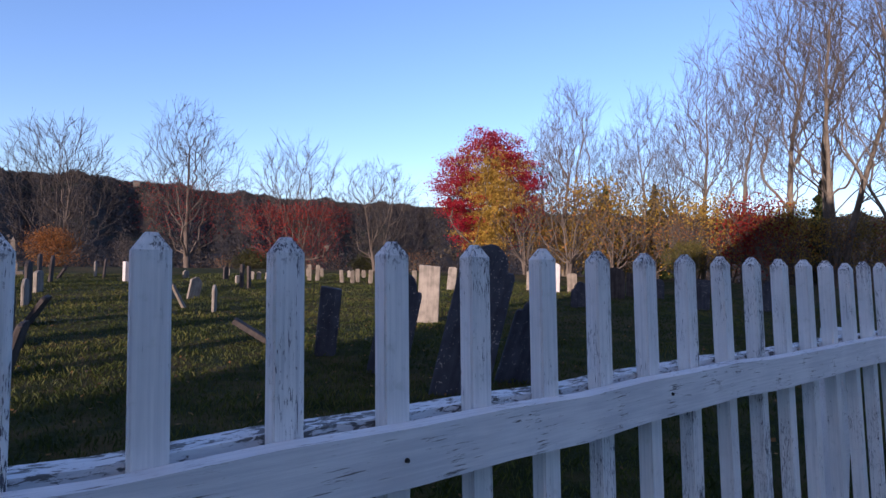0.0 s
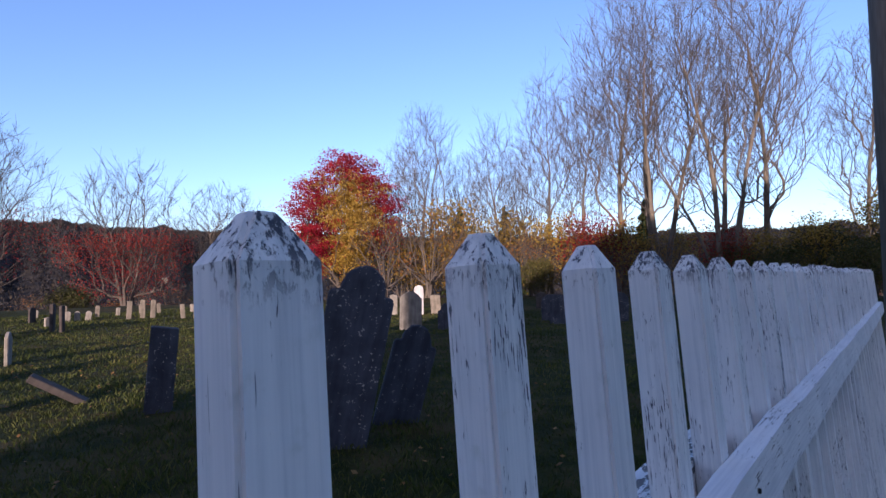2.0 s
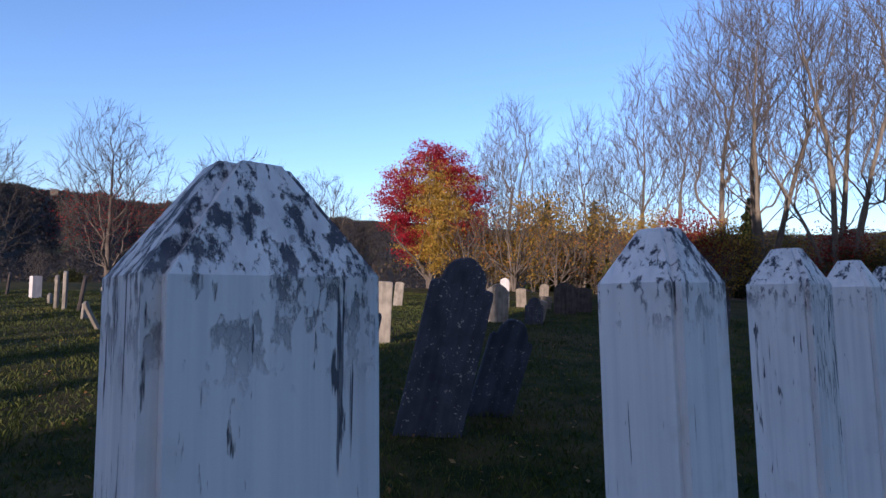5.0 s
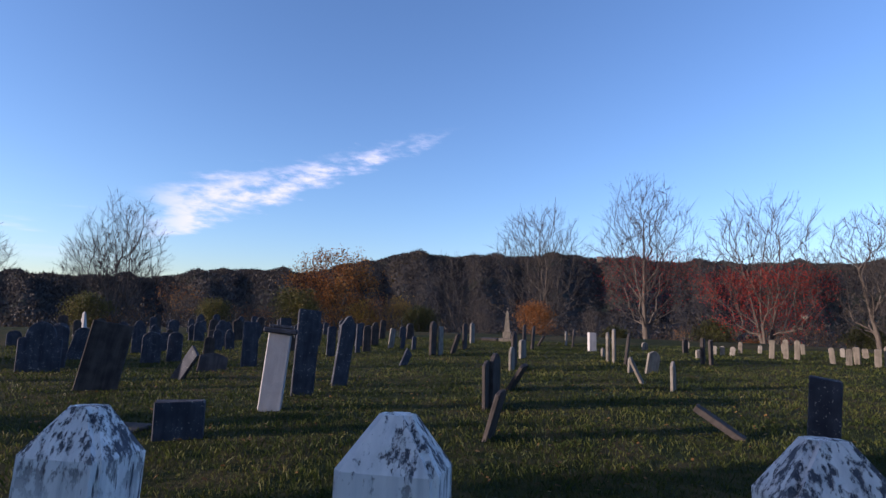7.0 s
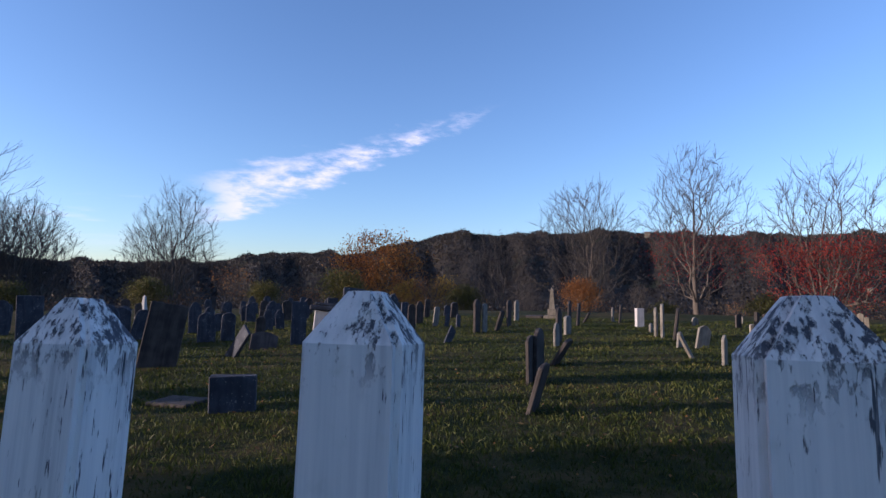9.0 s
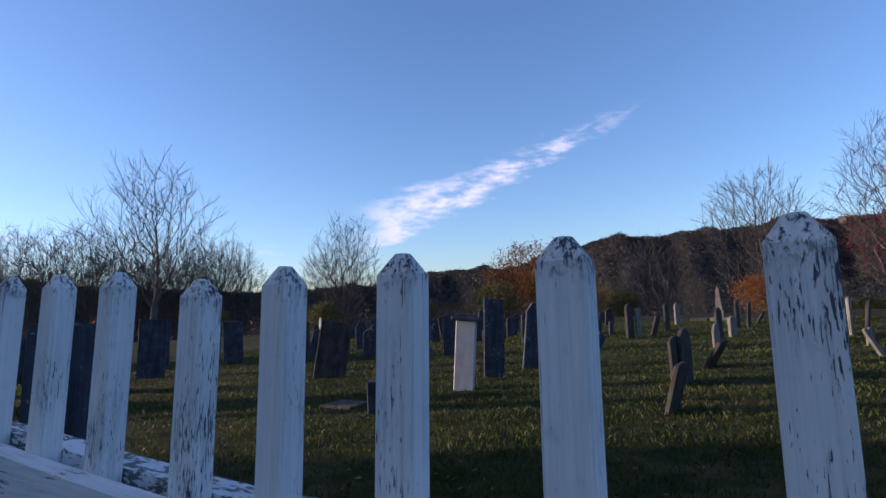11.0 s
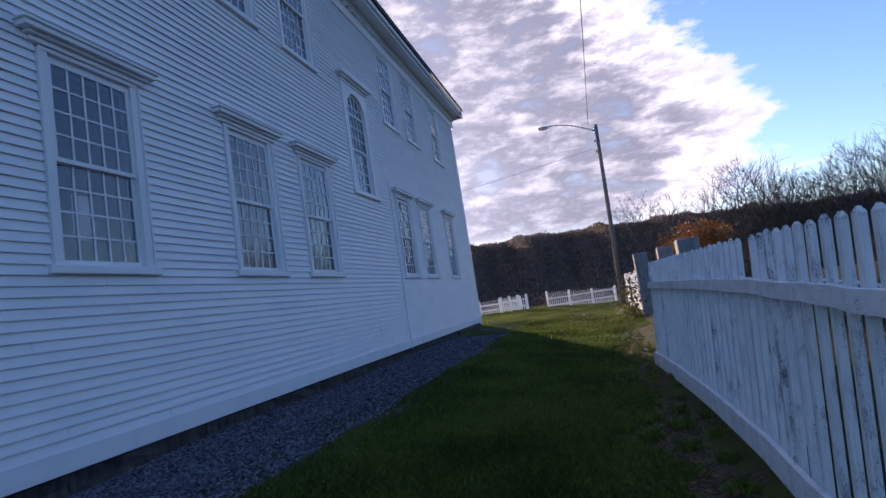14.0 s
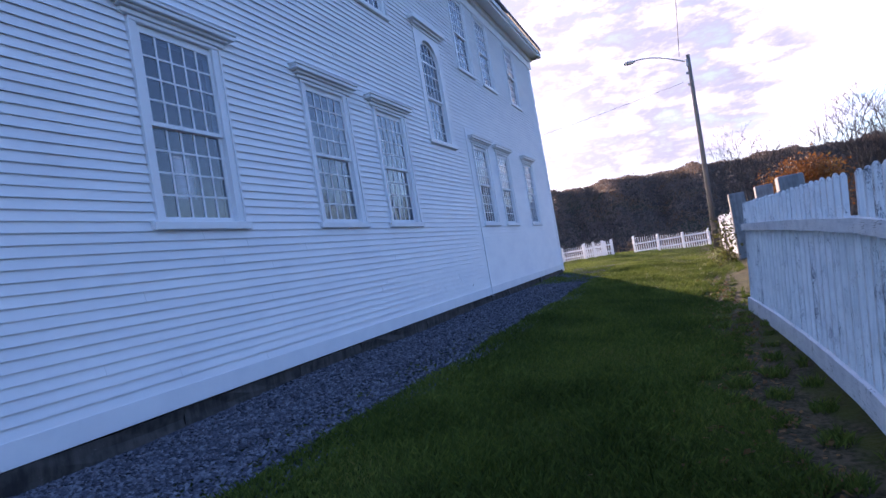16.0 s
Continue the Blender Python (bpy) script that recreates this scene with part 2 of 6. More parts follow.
def leafy(name, *stops, rough=0.6, patch=0.25, through_light=0.35):
    m = Mat(name, rough, 0.2)
    n = m.noise(patch, 3)
    f = m.math("ADD", m.math("MULTIPLY", m.island(), 0.55), m.math("MULTIPLY", m.step(n, 0.3, 0.7), 0.45))
    tint = m.ramp(f, *stops)
    m.color(tint)
    if through_light:
        # thin leaves let part of the light through
        tr, mx = m.n.new("ShaderNodeBsdfTranslucent"), m.n.new("ShaderNodeMixShader")
        mx.inputs[0].default_value = through_light
        m.l.new(tint, tr.inputs["Color"])
        m.l.new(m.b.outputs[0], mx.inputs[1])
        m.l.new(tr.outputs[0], mx.inputs[2])
        m.l.new(mx.outputs[0], m.n["Material Output"].inputs["Surface"])
    return m.m


def ground_mat():
    m = Mat("autumn_turf", 0.95, 0.1).world_pos()
    a, b, c = m.noise(0.22, 5, shift=False), m.noise(2.2, 5, shift=False), m.noise(26, 4, shift=False)
    # Shade between tufts is put into the yard turf's dark colour.
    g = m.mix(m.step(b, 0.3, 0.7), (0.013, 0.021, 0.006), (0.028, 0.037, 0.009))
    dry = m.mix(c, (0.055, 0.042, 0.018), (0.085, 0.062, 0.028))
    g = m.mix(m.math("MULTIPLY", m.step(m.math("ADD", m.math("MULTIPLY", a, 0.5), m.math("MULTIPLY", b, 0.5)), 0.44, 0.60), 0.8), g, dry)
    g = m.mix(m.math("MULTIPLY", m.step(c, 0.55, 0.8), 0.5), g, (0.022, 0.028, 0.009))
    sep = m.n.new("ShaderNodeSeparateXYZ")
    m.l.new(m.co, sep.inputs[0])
    # Lane lawn is lusher green, and also brightened against the shade it lies in.
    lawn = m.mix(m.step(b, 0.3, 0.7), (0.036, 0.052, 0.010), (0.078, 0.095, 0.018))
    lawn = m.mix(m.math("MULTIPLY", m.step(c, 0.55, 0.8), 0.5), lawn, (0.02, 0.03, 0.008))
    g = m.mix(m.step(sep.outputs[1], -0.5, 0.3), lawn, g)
    # trodden soil along the foot of the fence
    strip = m.math("ADD", m.math("ABSOLUTE", m.math("ADD", sep.outputs[1], 0.42)), m.math("MULTIPLY", m.math("SUBTRACT", b, 0.5), 1.3))
    soil = m.mix(m.step(c, 0.35, 0.65), (0.04, 0.028, 0.020), (0.14, 0.105, 0.075))
    g = m.mix(m.math("MULTIPLY", m.math("SUBTRACT", 1.0, m.step(strip, 0.02, 0.40)), 0.75), g, soil)
    # woods cover the ground away from the yard
    r = m.math("SQRT", m.math("ADD", m.math("POWER", sep.outputs[0], 2), m.math("POWER", sep.outputs[1], 2)))
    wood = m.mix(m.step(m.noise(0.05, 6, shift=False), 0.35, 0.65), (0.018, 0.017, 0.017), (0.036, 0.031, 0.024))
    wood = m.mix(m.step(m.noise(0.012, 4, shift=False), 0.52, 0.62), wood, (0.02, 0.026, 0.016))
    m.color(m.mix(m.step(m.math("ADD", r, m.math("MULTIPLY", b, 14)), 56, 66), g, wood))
    m.bump(m.math("ADD", m.math("MULTIPLY", c, 0.6), b), 0.9, 0.05)
    return m.m


def glass_mat():
    m = Mat("old_window_glass")
    n, l = m.n, m.l
    tr, gl, mx = n.new("ShaderNodeBsdfTransparent"), n.new("ShaderNodeBsdfGlossy"), n.new("ShaderNodeMixShader")
    tr.inputs[0].default_value = (0.56, 0.64, 0.72, 1)
    gl.inputs["Roughness"].default_value = 0.02
    lw = n.new("ShaderNodeLayerWeight")
    lw.inputs[0].default_value = 0.5
    gloss = m.math("ADD", m.math("MULTIPLY", m.math("POWER", lw.outputs["Facing"], 3.0), 0.45), 0.11)
    bump = n.new("ShaderNodeBump")
    bump.inputs["Strength"].default_value, bump.inputs["Distance"].default_value = 0.25, 0.004
    l.new(m.noise(5, 2), bump.inputs["Height"])
    l.new(bump.outputs[0], gl.inputs["Normal"])
    l.new(gloss, mx.inputs[0])
    l.new(tr.outputs[0], mx.inputs[1])
    l.new(gl.outputs[0], mx.inputs[2])
    l.new(mx.outputs[0], n["Material Output"].inputs[0])
    return m.m


M_FENCE, M_RAIL, M_RAILBACK = fence_paint(), rail_paint(0.575), rail_paint(0.495, True)
M_CLAP = clap_paint()
M_TRIM = plain("white_trim_paint", (0.82, 0.83, 0.84), (0.74, 0.76, 0.78), 3, 0.5, 0.1, (1, 1, 1), 40, 0.35, 0.003)
# Pale plaster coloured far darker, so the room behind the panes looks dim.
M_PLASTER = plain("dimmed_plaster", (0.20, 0.19, 0.175), (0.15, 0.142, 0.13), 2)
M_FLOOR = plain("old_board_floor", (0.2, 0.15, 0.1), (0.28, 0.21, 0.14), 3, 0.7, 0.2, (1, 6, 1))
M_ROOF = plain("dark_roof_shingle", (0.06, 0.06, 0.065), (0.1, 0.1, 0.1), 6)
M_GLASS = glass_mat()
M_SLATE = stone_mat("dark_slate", (0.029, 0.035, 0.049), (0.062, 0.071, 0.093), (0.30, 0.31, 0.29), 0.03)
M_SLATE2 = stone_mat("weathered_slate", (0.030, 0.028, 0.029), (0.072, 0.064, 0.061), (0.22, 0.21, 0.18), -0.05)
M_MARBLE = stone_mat("weathered_marble", (0.125, 0.12, 0.108), (0.24, 0.23, 0.205), (0.14, 0.13, 0.10), -0.02)
M_WHITE = stone_mat("white_marble", (0.34, 0.345, 0.36), (0.44, 0.445, 0.46), (0.30, 0.28, 0.25), -0.05)
M_SANDST = stone_mat("buff_stone", (0.10, 0.092, 0.077), (0.18, 0.165, 0.14), (0.12, 0.11, 0.08), -0.02)
M_GRANITE = stone_mat("grey_granite", (0.17, 0.178, 0.188), (0.29, 0.293, 0.30), (0.12, 0.13, 0.12), -0.03)
M_FOUND = stone_mat("foundation_granite", (0.028, 0.027, 0.027), (0.085, 0.078, 0.073), (0.17, 0.17, 0.15), -0.02)
M_GRAVEL = plain("grey_crushed_stone", (0.06, 0.063, 0.08), (0.12, 0.124, 0.15), 30, 0.9, 0.5, (1, 1, 1), 90)
M_POLE = plain("weathered_pole_wood", (0.13, 0.115, 0.105), (0.21, 0.19, 0.17), 4, 0.9, 0.4, (8, 8, 0.6))
M_METAL = plain("dull_galvanised_metal", (0.30, 0.31, 0.32), (0.40, 0.41, 0.42), 8, 0.45, 0.05)
M_WIRE = plain("black_cable", (0.02, 0.02, 0.02), (0.035, 0.035, 0.035), 5)
M_BARK = bark("grey_bark", (0.062, 0.055, 0.050), (0.125, 0.11, 0.098))
M_BARK2 = bark("pale_bark", (0.09, 0.08, 0.066), (0.18, 0.16, 0.132))
M_TWIG = plain("twigs", (0.036, 0.034, 0.034), (0.068, 0.063, 0.059), 1.0)
M_TWIG_PALE = plain("brown_twigs", (0.050, 0.046, 0.041), (0.098, 0.089, 0.077), 1.0)
M_GROUND = ground_mat()


def gravel_stones():
    m = Mat("crushed_stone_pieces", 0.9, 0.2)
    m.color(m.ramp(m.island(), (0.0, (0.045, 0.049, 0.064)), (0.5, (0.095, 0.10, 0.125)), (1.0, (0.19, 0.195, 0.22))))
    return m.m


M_PEBBLE = gravel_stones()
# Yard blades are lightened against the dark turf, as if their tips were lit.
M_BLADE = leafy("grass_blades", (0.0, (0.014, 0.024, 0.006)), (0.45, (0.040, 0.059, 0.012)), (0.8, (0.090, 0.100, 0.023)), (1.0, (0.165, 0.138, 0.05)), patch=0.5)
# Lawn blades: lusher green, with extra brightness put in to offset shade.
M_LAWN = leafy("brightened_lawn_blades", (0.0, (0.024, 0.042, 0.008)), (0.5, (0.088, 0.126, 0.022)), (0.85, (0.16, 0.205, 0.036)), (1.0, (0.22, 0.20, 0.06)), patch=0.5)
M_LITTER = leafy("fallen_leaves", (0.0, (0.10, 0.05, 0.02)), (0.6, (0.22, 0.12, 0.04)), (1.0, (0.30, 0.20, 0.08)))
M_CRIMSON = leafy("crimson_maple_leaves", (0.0, (0.16, 0.006, 0.018)), (0.5, (0.26, 0.010, 0.026)), (0.85, (0.33, 0.03, 0.03)), (1.0, (0.30, 0.10, 0.03)), patch=0.5)
M_GOLD = leafy("golden_maple_leaves", (0.0, (0.22, 0.13, 0.03)), (0.5, (0.36, 0.25, 0.045)), (0.85, (0.44, 0.30, 0.05)), (1.0, (0.38, 0.12, 0.04)), patch=0.5)
M_REDLEAF = leafy("red_leaves", (0.0, (0.13, 0.012, 0.014)), (0.6, (0.22, 0.024, 0.020)), (1.0, (0.22, 0.06, 0.025)))
M_ORANGE = leafy("orange_leaves", (0.0, (0.15, 0.06, 0.025)), (0.6, (0.25, 0.11, 0.03)), (1.0, (0.28, 0.18, 0.045)))
M_YELLOW = leafy("yellow_leaves", (0.0, (0.12, 0.09, 0.025)), (0.6, (0.30, 0.20, 0.035)), (1.0, (0.42, 0.30, 0.06)))
M_OLIVE = leafy("olive_leaves", (0.0, (0.036, 0.043, 0.015)), (0.6, (0.072, 0.078, 0.023)), (1.0, (0.15, 0.125, 0.04)))
M_NEEDLE = leafy("evergreen_needles", (0.0, (0.018, 0.03, 0.012)), (0.6, (0.035, 0.055, 0.02)), (1.0, (0.07, 0.08, 0.03)))
# Western woods are browner, and their colour is also lightened to imitate backlit haze.
M_BROWNWOOD = leafy("haze_paled_brown_woods", (0.0, (0.10, 0.082, 0.078)), (0.4, (0.14, 0.112, 0.10)), (0.65, (0.165, 0.127, 0.10)), (0.88, (0.17, 0.10, 0.055)), (1.0, (0.07, 0.065, 0.05)), patch=0.02, through_light=0.45)
# Evening shade is put into this colour: darker and bluer than the western woods.
M_FOREST = leafy("shade_darkened_autumn_woods", (0.0, (0.013, 0.015, 0.020)), (0.4, (0.021, 0.022, 0.026)), (0.7, (0.032, 0.029, 0.028)), (0.92, (0.058, 0.045, 0.024)), (1.0, (0.016, 0.023, 0.016)), patch=0.02, through_light=0.2)


# ---- building blocks ----
def mesh_of(name, verts, faces, material):
    me = bpy.data.meshes.new(name)
    me.from_pydata([tuple(v) for v in verts], [], [tuple(f) for f in faces])
    me.materials.append(material)
    return me


def box_bm(bm, x0, x1, y0, y1, z0, z1, bevel=0.0):
    r = bmesh.ops.create_cube(bm, size=1.0)
    bmesh.ops.scale(bm, vec=(x1 - x0, y1 - y0, z1 - z0), verts=r["verts"])
    bmesh.ops.translate(bm, vec=((x0 + x1) / 2, (y0 + y1) / 2, (z0 + z1) / 2), verts=r["verts"])
    if bevel:
        es = list({e for v in r["verts"] for e in v.link_edges})
        bmesh.ops.bevel(bm, geom=es, offset=bevel, segments=1, affect="EDGES", profile=0.6)
    return bm


def part(name, bm, material, parent=None, label="", at=None, smooth=False):
    me = bpy.data.meshes.new(name)
    bmesh.ops.recalc_face_normals(bm, faces=bm.faces[:])
    bm.to_mesh(me)
    bm.free()
    me.materials.append(material)
    if smooth:
        for p in me.polygons:
            p.use_smooth = True
    ob = new(name, me)
    ob.parent = parent
    if at is not None:
        ob.matrix_basis = at
    if label:
        ob["label"] = label
    return ob


def box(name, x0, x1, y0, y1, z0, z1, material, parent=None, label="", bevel=0.0):
    """A box part whose own origin is at its centre."""
    c = ((x0 + x1) / 2, (y0 + y1) / 2, (z0 + z1) / 2)
    bm = box_bm(bmesh.new(), x0 - c[0], x1 - c[0], y0 - c[1], y1 - c[1], z0 - c[2], z1 - c[2], bevel)
    return part(name, bm, material, parent, label, Matrix.Translation(c))


def piece(name, me, parent, m):
    ob = new(name, me)
    ob.parent = parent
    ob.matrix_basis = m
    return ob


def empty(name, m=None):
    ob = new(name)
    ob.empty_display_size = 0.1
    if m is not None:
        ob.matrix_basis = m
    return ob


def tubes(segs, sides=4):
    """Vertices and faces of many tapered tubes (p, q, r0, r1)."""
    p = np.array([s[0] for s in segs], float)
    q = np.array([s[1] for s in segs], float)
    r0 = np.array([s[2] for s in segs], float)
    r1 = np.array([s[3] for s in segs], float)
    d = q - p
    d /= np.maximum(np.linalg.norm(d, axis=1, keepdims=True), 1e-9)
    ref = np.where(np.abs(d[:, 2:3]) > 0.9, np.array([[1.0, 0, 0]]), np.array([[0, 0, 1.0]]))
    u = np.cross(d, ref)
    u /= np.linalg.norm(u, axis=1, keepdims=True)
    w = np.cross(d, u)
    k = len(segs)
    v = np.zeros((k, 2, sides, 3))
    for i in range(sides):
        a = 2 * math.pi * i / sides
        o = math.cos(a) * u + math.sin(a) * w
        v[:, 0, i] = p + o * r0[:, None]
        v[:, 1, i] = q + o * r1[:, None]
    base = np.arange(k)[:, None] * 2 * sides
    faces = []
    for i in range(sides):
        j = (i + 1) % sides
        faces.append(np.hstack([base + i, base + j, base + sides + j, base + sides + i]))
    return v.reshape(-1, 3), np.vstack(faces)


def quads(centres, normals, size, rng, tall=1.0):
    """Many small leaf-like quads."""
    k = len(centres)
    a = rng.normal(size=(k, 3))
    u = np.cross(normals, a)
    u /= np.maximum(np.linalg.norm(u, axis=1, keepdims=True), 1e-9)
    w = np.cross(normals, u)
    s = (size * rng.uniform(0.6, 1.3, k))[:, None]
    v = np.stack([centres - u * s * tall, centres - w * s * 0.6, centres + u * s * tall, centres + w * s * 0.6], 1)
    f = np.arange(k * 4).reshape(k, 4)
    return v.reshape(-1, 3), f


def smooth01(t):
    t = np.clip(t, 0, 1)
    return t * t * (3 - 2 * t)


# ---- ground and hills, one sheet ----
RIDGE_AZ = [-180, -105, -94, -87, -79, -70, -60, -49, -38, -34, -30, -27, -24, -18, -14, -10, 3, 13, 22, 32, 45, 62, 85, 120, 180]
RIDGE_EL = [4.0, 5.6, 5.6, 5.35, 5.0, 4.1, 3.3, 2.6, 2.8, 3.4, 3.95, 3.9, 3.8, 5.0, 6.1, 5.9, 6.1, 5.5, 5.2, 5.05, 4.6, 4.2, 4.2, 4.0, 4.0]
RIDGE_R = 620.0


def ground_z(x, y):
    x, y = np.asarray(x, float), np.asarray(y, float)
    lane = -0.22 + 0.46 * smooth01(-y / 5.7 * 0.95 + 0.02)
    z = lane + (0.0 - lane) * smooth01((y + 0.35) / 1.3)
    z = z * smooth01((x + 60) / 30) * (1 - 0.9 * smooth01((x - 5) / 10))
    z = z + 0.025 * np.sin(x * 0.9 + 1.0) * np.sin(y * 0.7) * smooth01((np.abs(y) - 0.5) / 2)
    r = np.hypot(x, y)
    az = np.degrees(np.arctan2(x, y))
    el = np.interp(az, RIDGE_AZ, RIDGE_EL) - 0.22
    far = smooth01((r - 90) / (RIDGE_R - 90))
    top = -4.0 + RIDGE_R * np.tan(np.radians(el))
    dip = -7.0 * smooth01((r - 38) / 60)
    bumps = (np.sin(az * 0.9) * 3 + np.sin(az * 2.3 + r * 0.01) * 2) * smooth01((r - 150) / 150) * (1 - smooth01((r - 450) / 150))
    return z + dip * (1 - far) + top * far + bumps


def build_ground():
    na = 360
    radii = np.concatenate([[0.0], np.linspace(0.4, 24, 60), np.geomspace(25, 620, 46), [700, 900, 1400, 2600]])
    verts, faces = [(0, 0, float(ground_z(0, 0)))], []
    ang = np.linspace(0, 2 * math.pi, na, endpoint=False)
    for r in radii[1:]:
        x, y = r * np.sin(ang), r * np.cos(ang)
        z = ground_z(x, y) if r <= 640 else ground_z(x * 620 / r, y * 620 / r) - (r - 620) * 0.06
        verts.extend(zip(x, y, z))
    for i in range(na):
        faces.append((0, 1 + i, 1 + (i + 1) % na))
    for k in range(len(radii) - 2):
        a, b = 1 + k * na, 1 + (k + 1) * na
        for i in range(na):
            j = (i + 1) % na
            faces.append((a + i, b + i, b + j, a + j))
    me = mesh_of("ground", verts, faces, M_GROUND)
    for p in me.polygons:
        p.use_smooth = True
    return tagged(new("ground", me), "mown autumn grass running out to wooded hills", "ground", kind="structure")


build_ground()


def z_at(x, y):
    return float(ground_z(x, y))


# ---- the white picket fence ----
STEP = 0.2138
FENCE_LEFT, FENCE_RIGHT = -48, 37     # picket numbers at its two ends


FENCE_X = (-10.4, -9.4, -8.2, -6.6, -4.9, -3.2, -2.5, -1.9, -1.4, -0.9, -0.45, -0.2, 0.0, 0.4, 1.1, 1.6, 8.0)
FENCE_Y = (-0.10, -0.02, 0.06, 0.135, 0.17, 0.13, 0.09, 0.045, 0.014, 0.0, 0.0, 0.0, 0.0, 0.0, 0.022, 0.033, 0.05)
FENCE_TOP = (1.553, 1.556, 1.558, 1.56, 1.554, 1.531, 1.522, 1.517, 1.511, 1.497, 1.474, 1.456, 1.450, 1.450, 1.446, 1.444, 1.418)


def fence_line(x):
    """Where the picket tops stand in plan, their height and how far they lean back."""
    y = float(np.interp(x, FENCE_X, FENCE_Y))
    top = float(np.interp(x, FENCE_X, FENCE_TOP))
    lean = float(np.interp(x, (-4.0, -1.0, 1.0, 5.0), (0.12, 0.10, 0.10, 0.124)))
    return y, top, lean


def picket_mesh(h, w=0.0275, t=0.0215):
    bm = bmesh.new()
    rows = [(-h, w), (-0.027, w), (0.0, 0.009)]
    rings = [[bm.verts.new((sx * r, sy * min(r, t), z)) for sx, sy in ((-1, -1), (1, -1), (1, 1), (-1, 1))] for z, r in rows]
    for a, b in zip(rings, rings[1:]):
        for i in range(4):
            j = (i + 1) % 4
            bm.faces.new((a[i], a[j], b[j], b[i]))
    bm.faces.new(rings[-1])
    bmesh.ops.recalc_face_normals(bm, faces=bm.faces[:])
    up = [e for e in bm.edges if abs(e.verts[0].co.z - e.verts[1].co.z) > 0.01]
    bmesh.ops.bevel(bm, geom=up, offset=0.0035, segments=2, affect="EDGES")
    me = bpy.data.meshes.new("picket")
    bm.to_mesh(me)
    bm.free()
    me.materials.append(M_FENCE)
    return me


def sweep_board(name, xs, y_off, t_half, lo, hi, material, parent, label, rel_top=True):
    """A board that follows the fence; lo and hi are heights below the picket tops, or above the ground."""
    bm = bmesh.new()
    rings = []
    for x in xs:
        y, top, lean = fence_line(x)
        g = -0.16
        wob = 0.004 * math.sin(x * 5.1) + 0.003 * math.sin(x * 11.7)
        ring = []
        for dy, zz in ((-t_half, lo), (t_half, lo), (t_half, hi), (-t_half, hi)):
            z = top - zz if rel_top else g + zz
            k = (top - z) / 1.45
            ring.append(bm.verts.new((x, y - lean * k + y_off + dy, z + wob)))
        rings.append(ring)
    for a, b in zip(rings, rings[1:]):
        for i in range(4):
            j = (i + 1) % 4
            bm.faces.new((a[i], b[i], b[j], a[j]))
    bm.faces.new(rings[0])
    bm.faces.new(rings[-1])
    bmesh.ops.recalc_face_normals(bm, faces=bm.faces[:])
    return part(name, bm, material, parent, label)


def build_fence():
    fence = tagged(empty("picket_fence"), "weathered white wooden picket fence with peeling paint along the burying ground", "fence")
    rng = random.Random(4)
    xs = [FENCE_LEFT * STEP - 0.05 + i * 0.25 for i in range(int((FENCE_RIGHT - FENCE_LEFT) * STEP / 0.25) + 2)]
    xs = [x for x in xs if x < FENCE_RIGHT * STEP + 0.05]
    shapes = [picket_mesh(1.60) for _ in range(3)]
    for i in range(FENCE_LEFT, FENCE_RIGHT + 1):
        drop = 0.43 if i == -23 else 0.0     # one is broken off at the rail
        x = i * STEP + (0.027 if i == -1 else 0.004 if i == 0 else 0.0)
        y, top, lean = fence_line(x)
        jit = 0.0012 if -9 < i < 12 else 0.008
        m = pose(x + rng.uniform(-jit, jit), y - lean * drop / 1.45, top + rng.uniform(-jit, jit) - (0.011 if i == -1 else drop), math.degrees(-lean / 1.45), rng.uniform(-0.35, 0.35), rng.uniform(-2, 2))
        piece("picket", shapes[i % 3], fence, m)
    cut = -2.9
    left = [x for x in xs if x < cut] + [cut]
    right = [cut + 0.004] + [x for x in xs if x > cut + 0.004]
    for seg in (left, right):
        sweep_board("front_rail", seg, -0.0425, 0.0195, 0.452, 0.345, M_RAIL, fence, "cracked white rail board")
        sweep_board("back_rail", seg, 0.051, 0.028, 0.45, 0.345, M_RAILBACK, fence, "rail with most of its paint gone")
    sweep_board("base_board", left, -0.0425, 0.0195, -0.12, 0.17, M_RAIL, fence, "white board along the foot", rel_top=False)
    sweep_board("base_board", right, -0.0425, 0.0195, -0.12, 0.17, M_RAIL, fence, "white board along the foot", rel_top=False)
    # nails on the rail
    for x, dz in ((-0.24, 0.385), (-0.24, 0.415), (0.42, 0.40), (1.3, 0.39), (-1.3, 0.40), (-0.9, 0.375)):
        y, top, lean = fence_line(x)
        bm = bmesh.new()
        bmesh.ops.create_cone(bm, cap_ends=True, segments=8, radius1=0.005, radius2=0.004, depth=0.006)
        part("nail", bm, M_WIRE, fence, "rusty nail head", pose(x, y - 0.10 * dz / 1.45 - 0.064, top - dz, 90))
    # posts behind the pickets
    for x in (-9.9, -7.6, -4.95, -2.0, 3.1, 5.9):
        y, top, lean = fence_line(x)
        box("post", x - 0.06, x + 0.06, y + 0.087, y + 0.19, -0.3, top - 0.33, M_RAIL, fence, bevel=0.006)


build_fence()

# ---- the meeting house ----
CX0, CX1, CY0, CY1 = -21.95, -1.35, -22.0, -5.7
SILL_Z, EAVE_Z, BASE_Z = 2.18, 8.9, 0.45
LOW_X = (-4.46, -7.16, -9.17, -14.12, -16.05, -18.9)
ARCH_X = -11.65
OPEN_W, OPEN_H = 1.10, 2.04     # rough openings


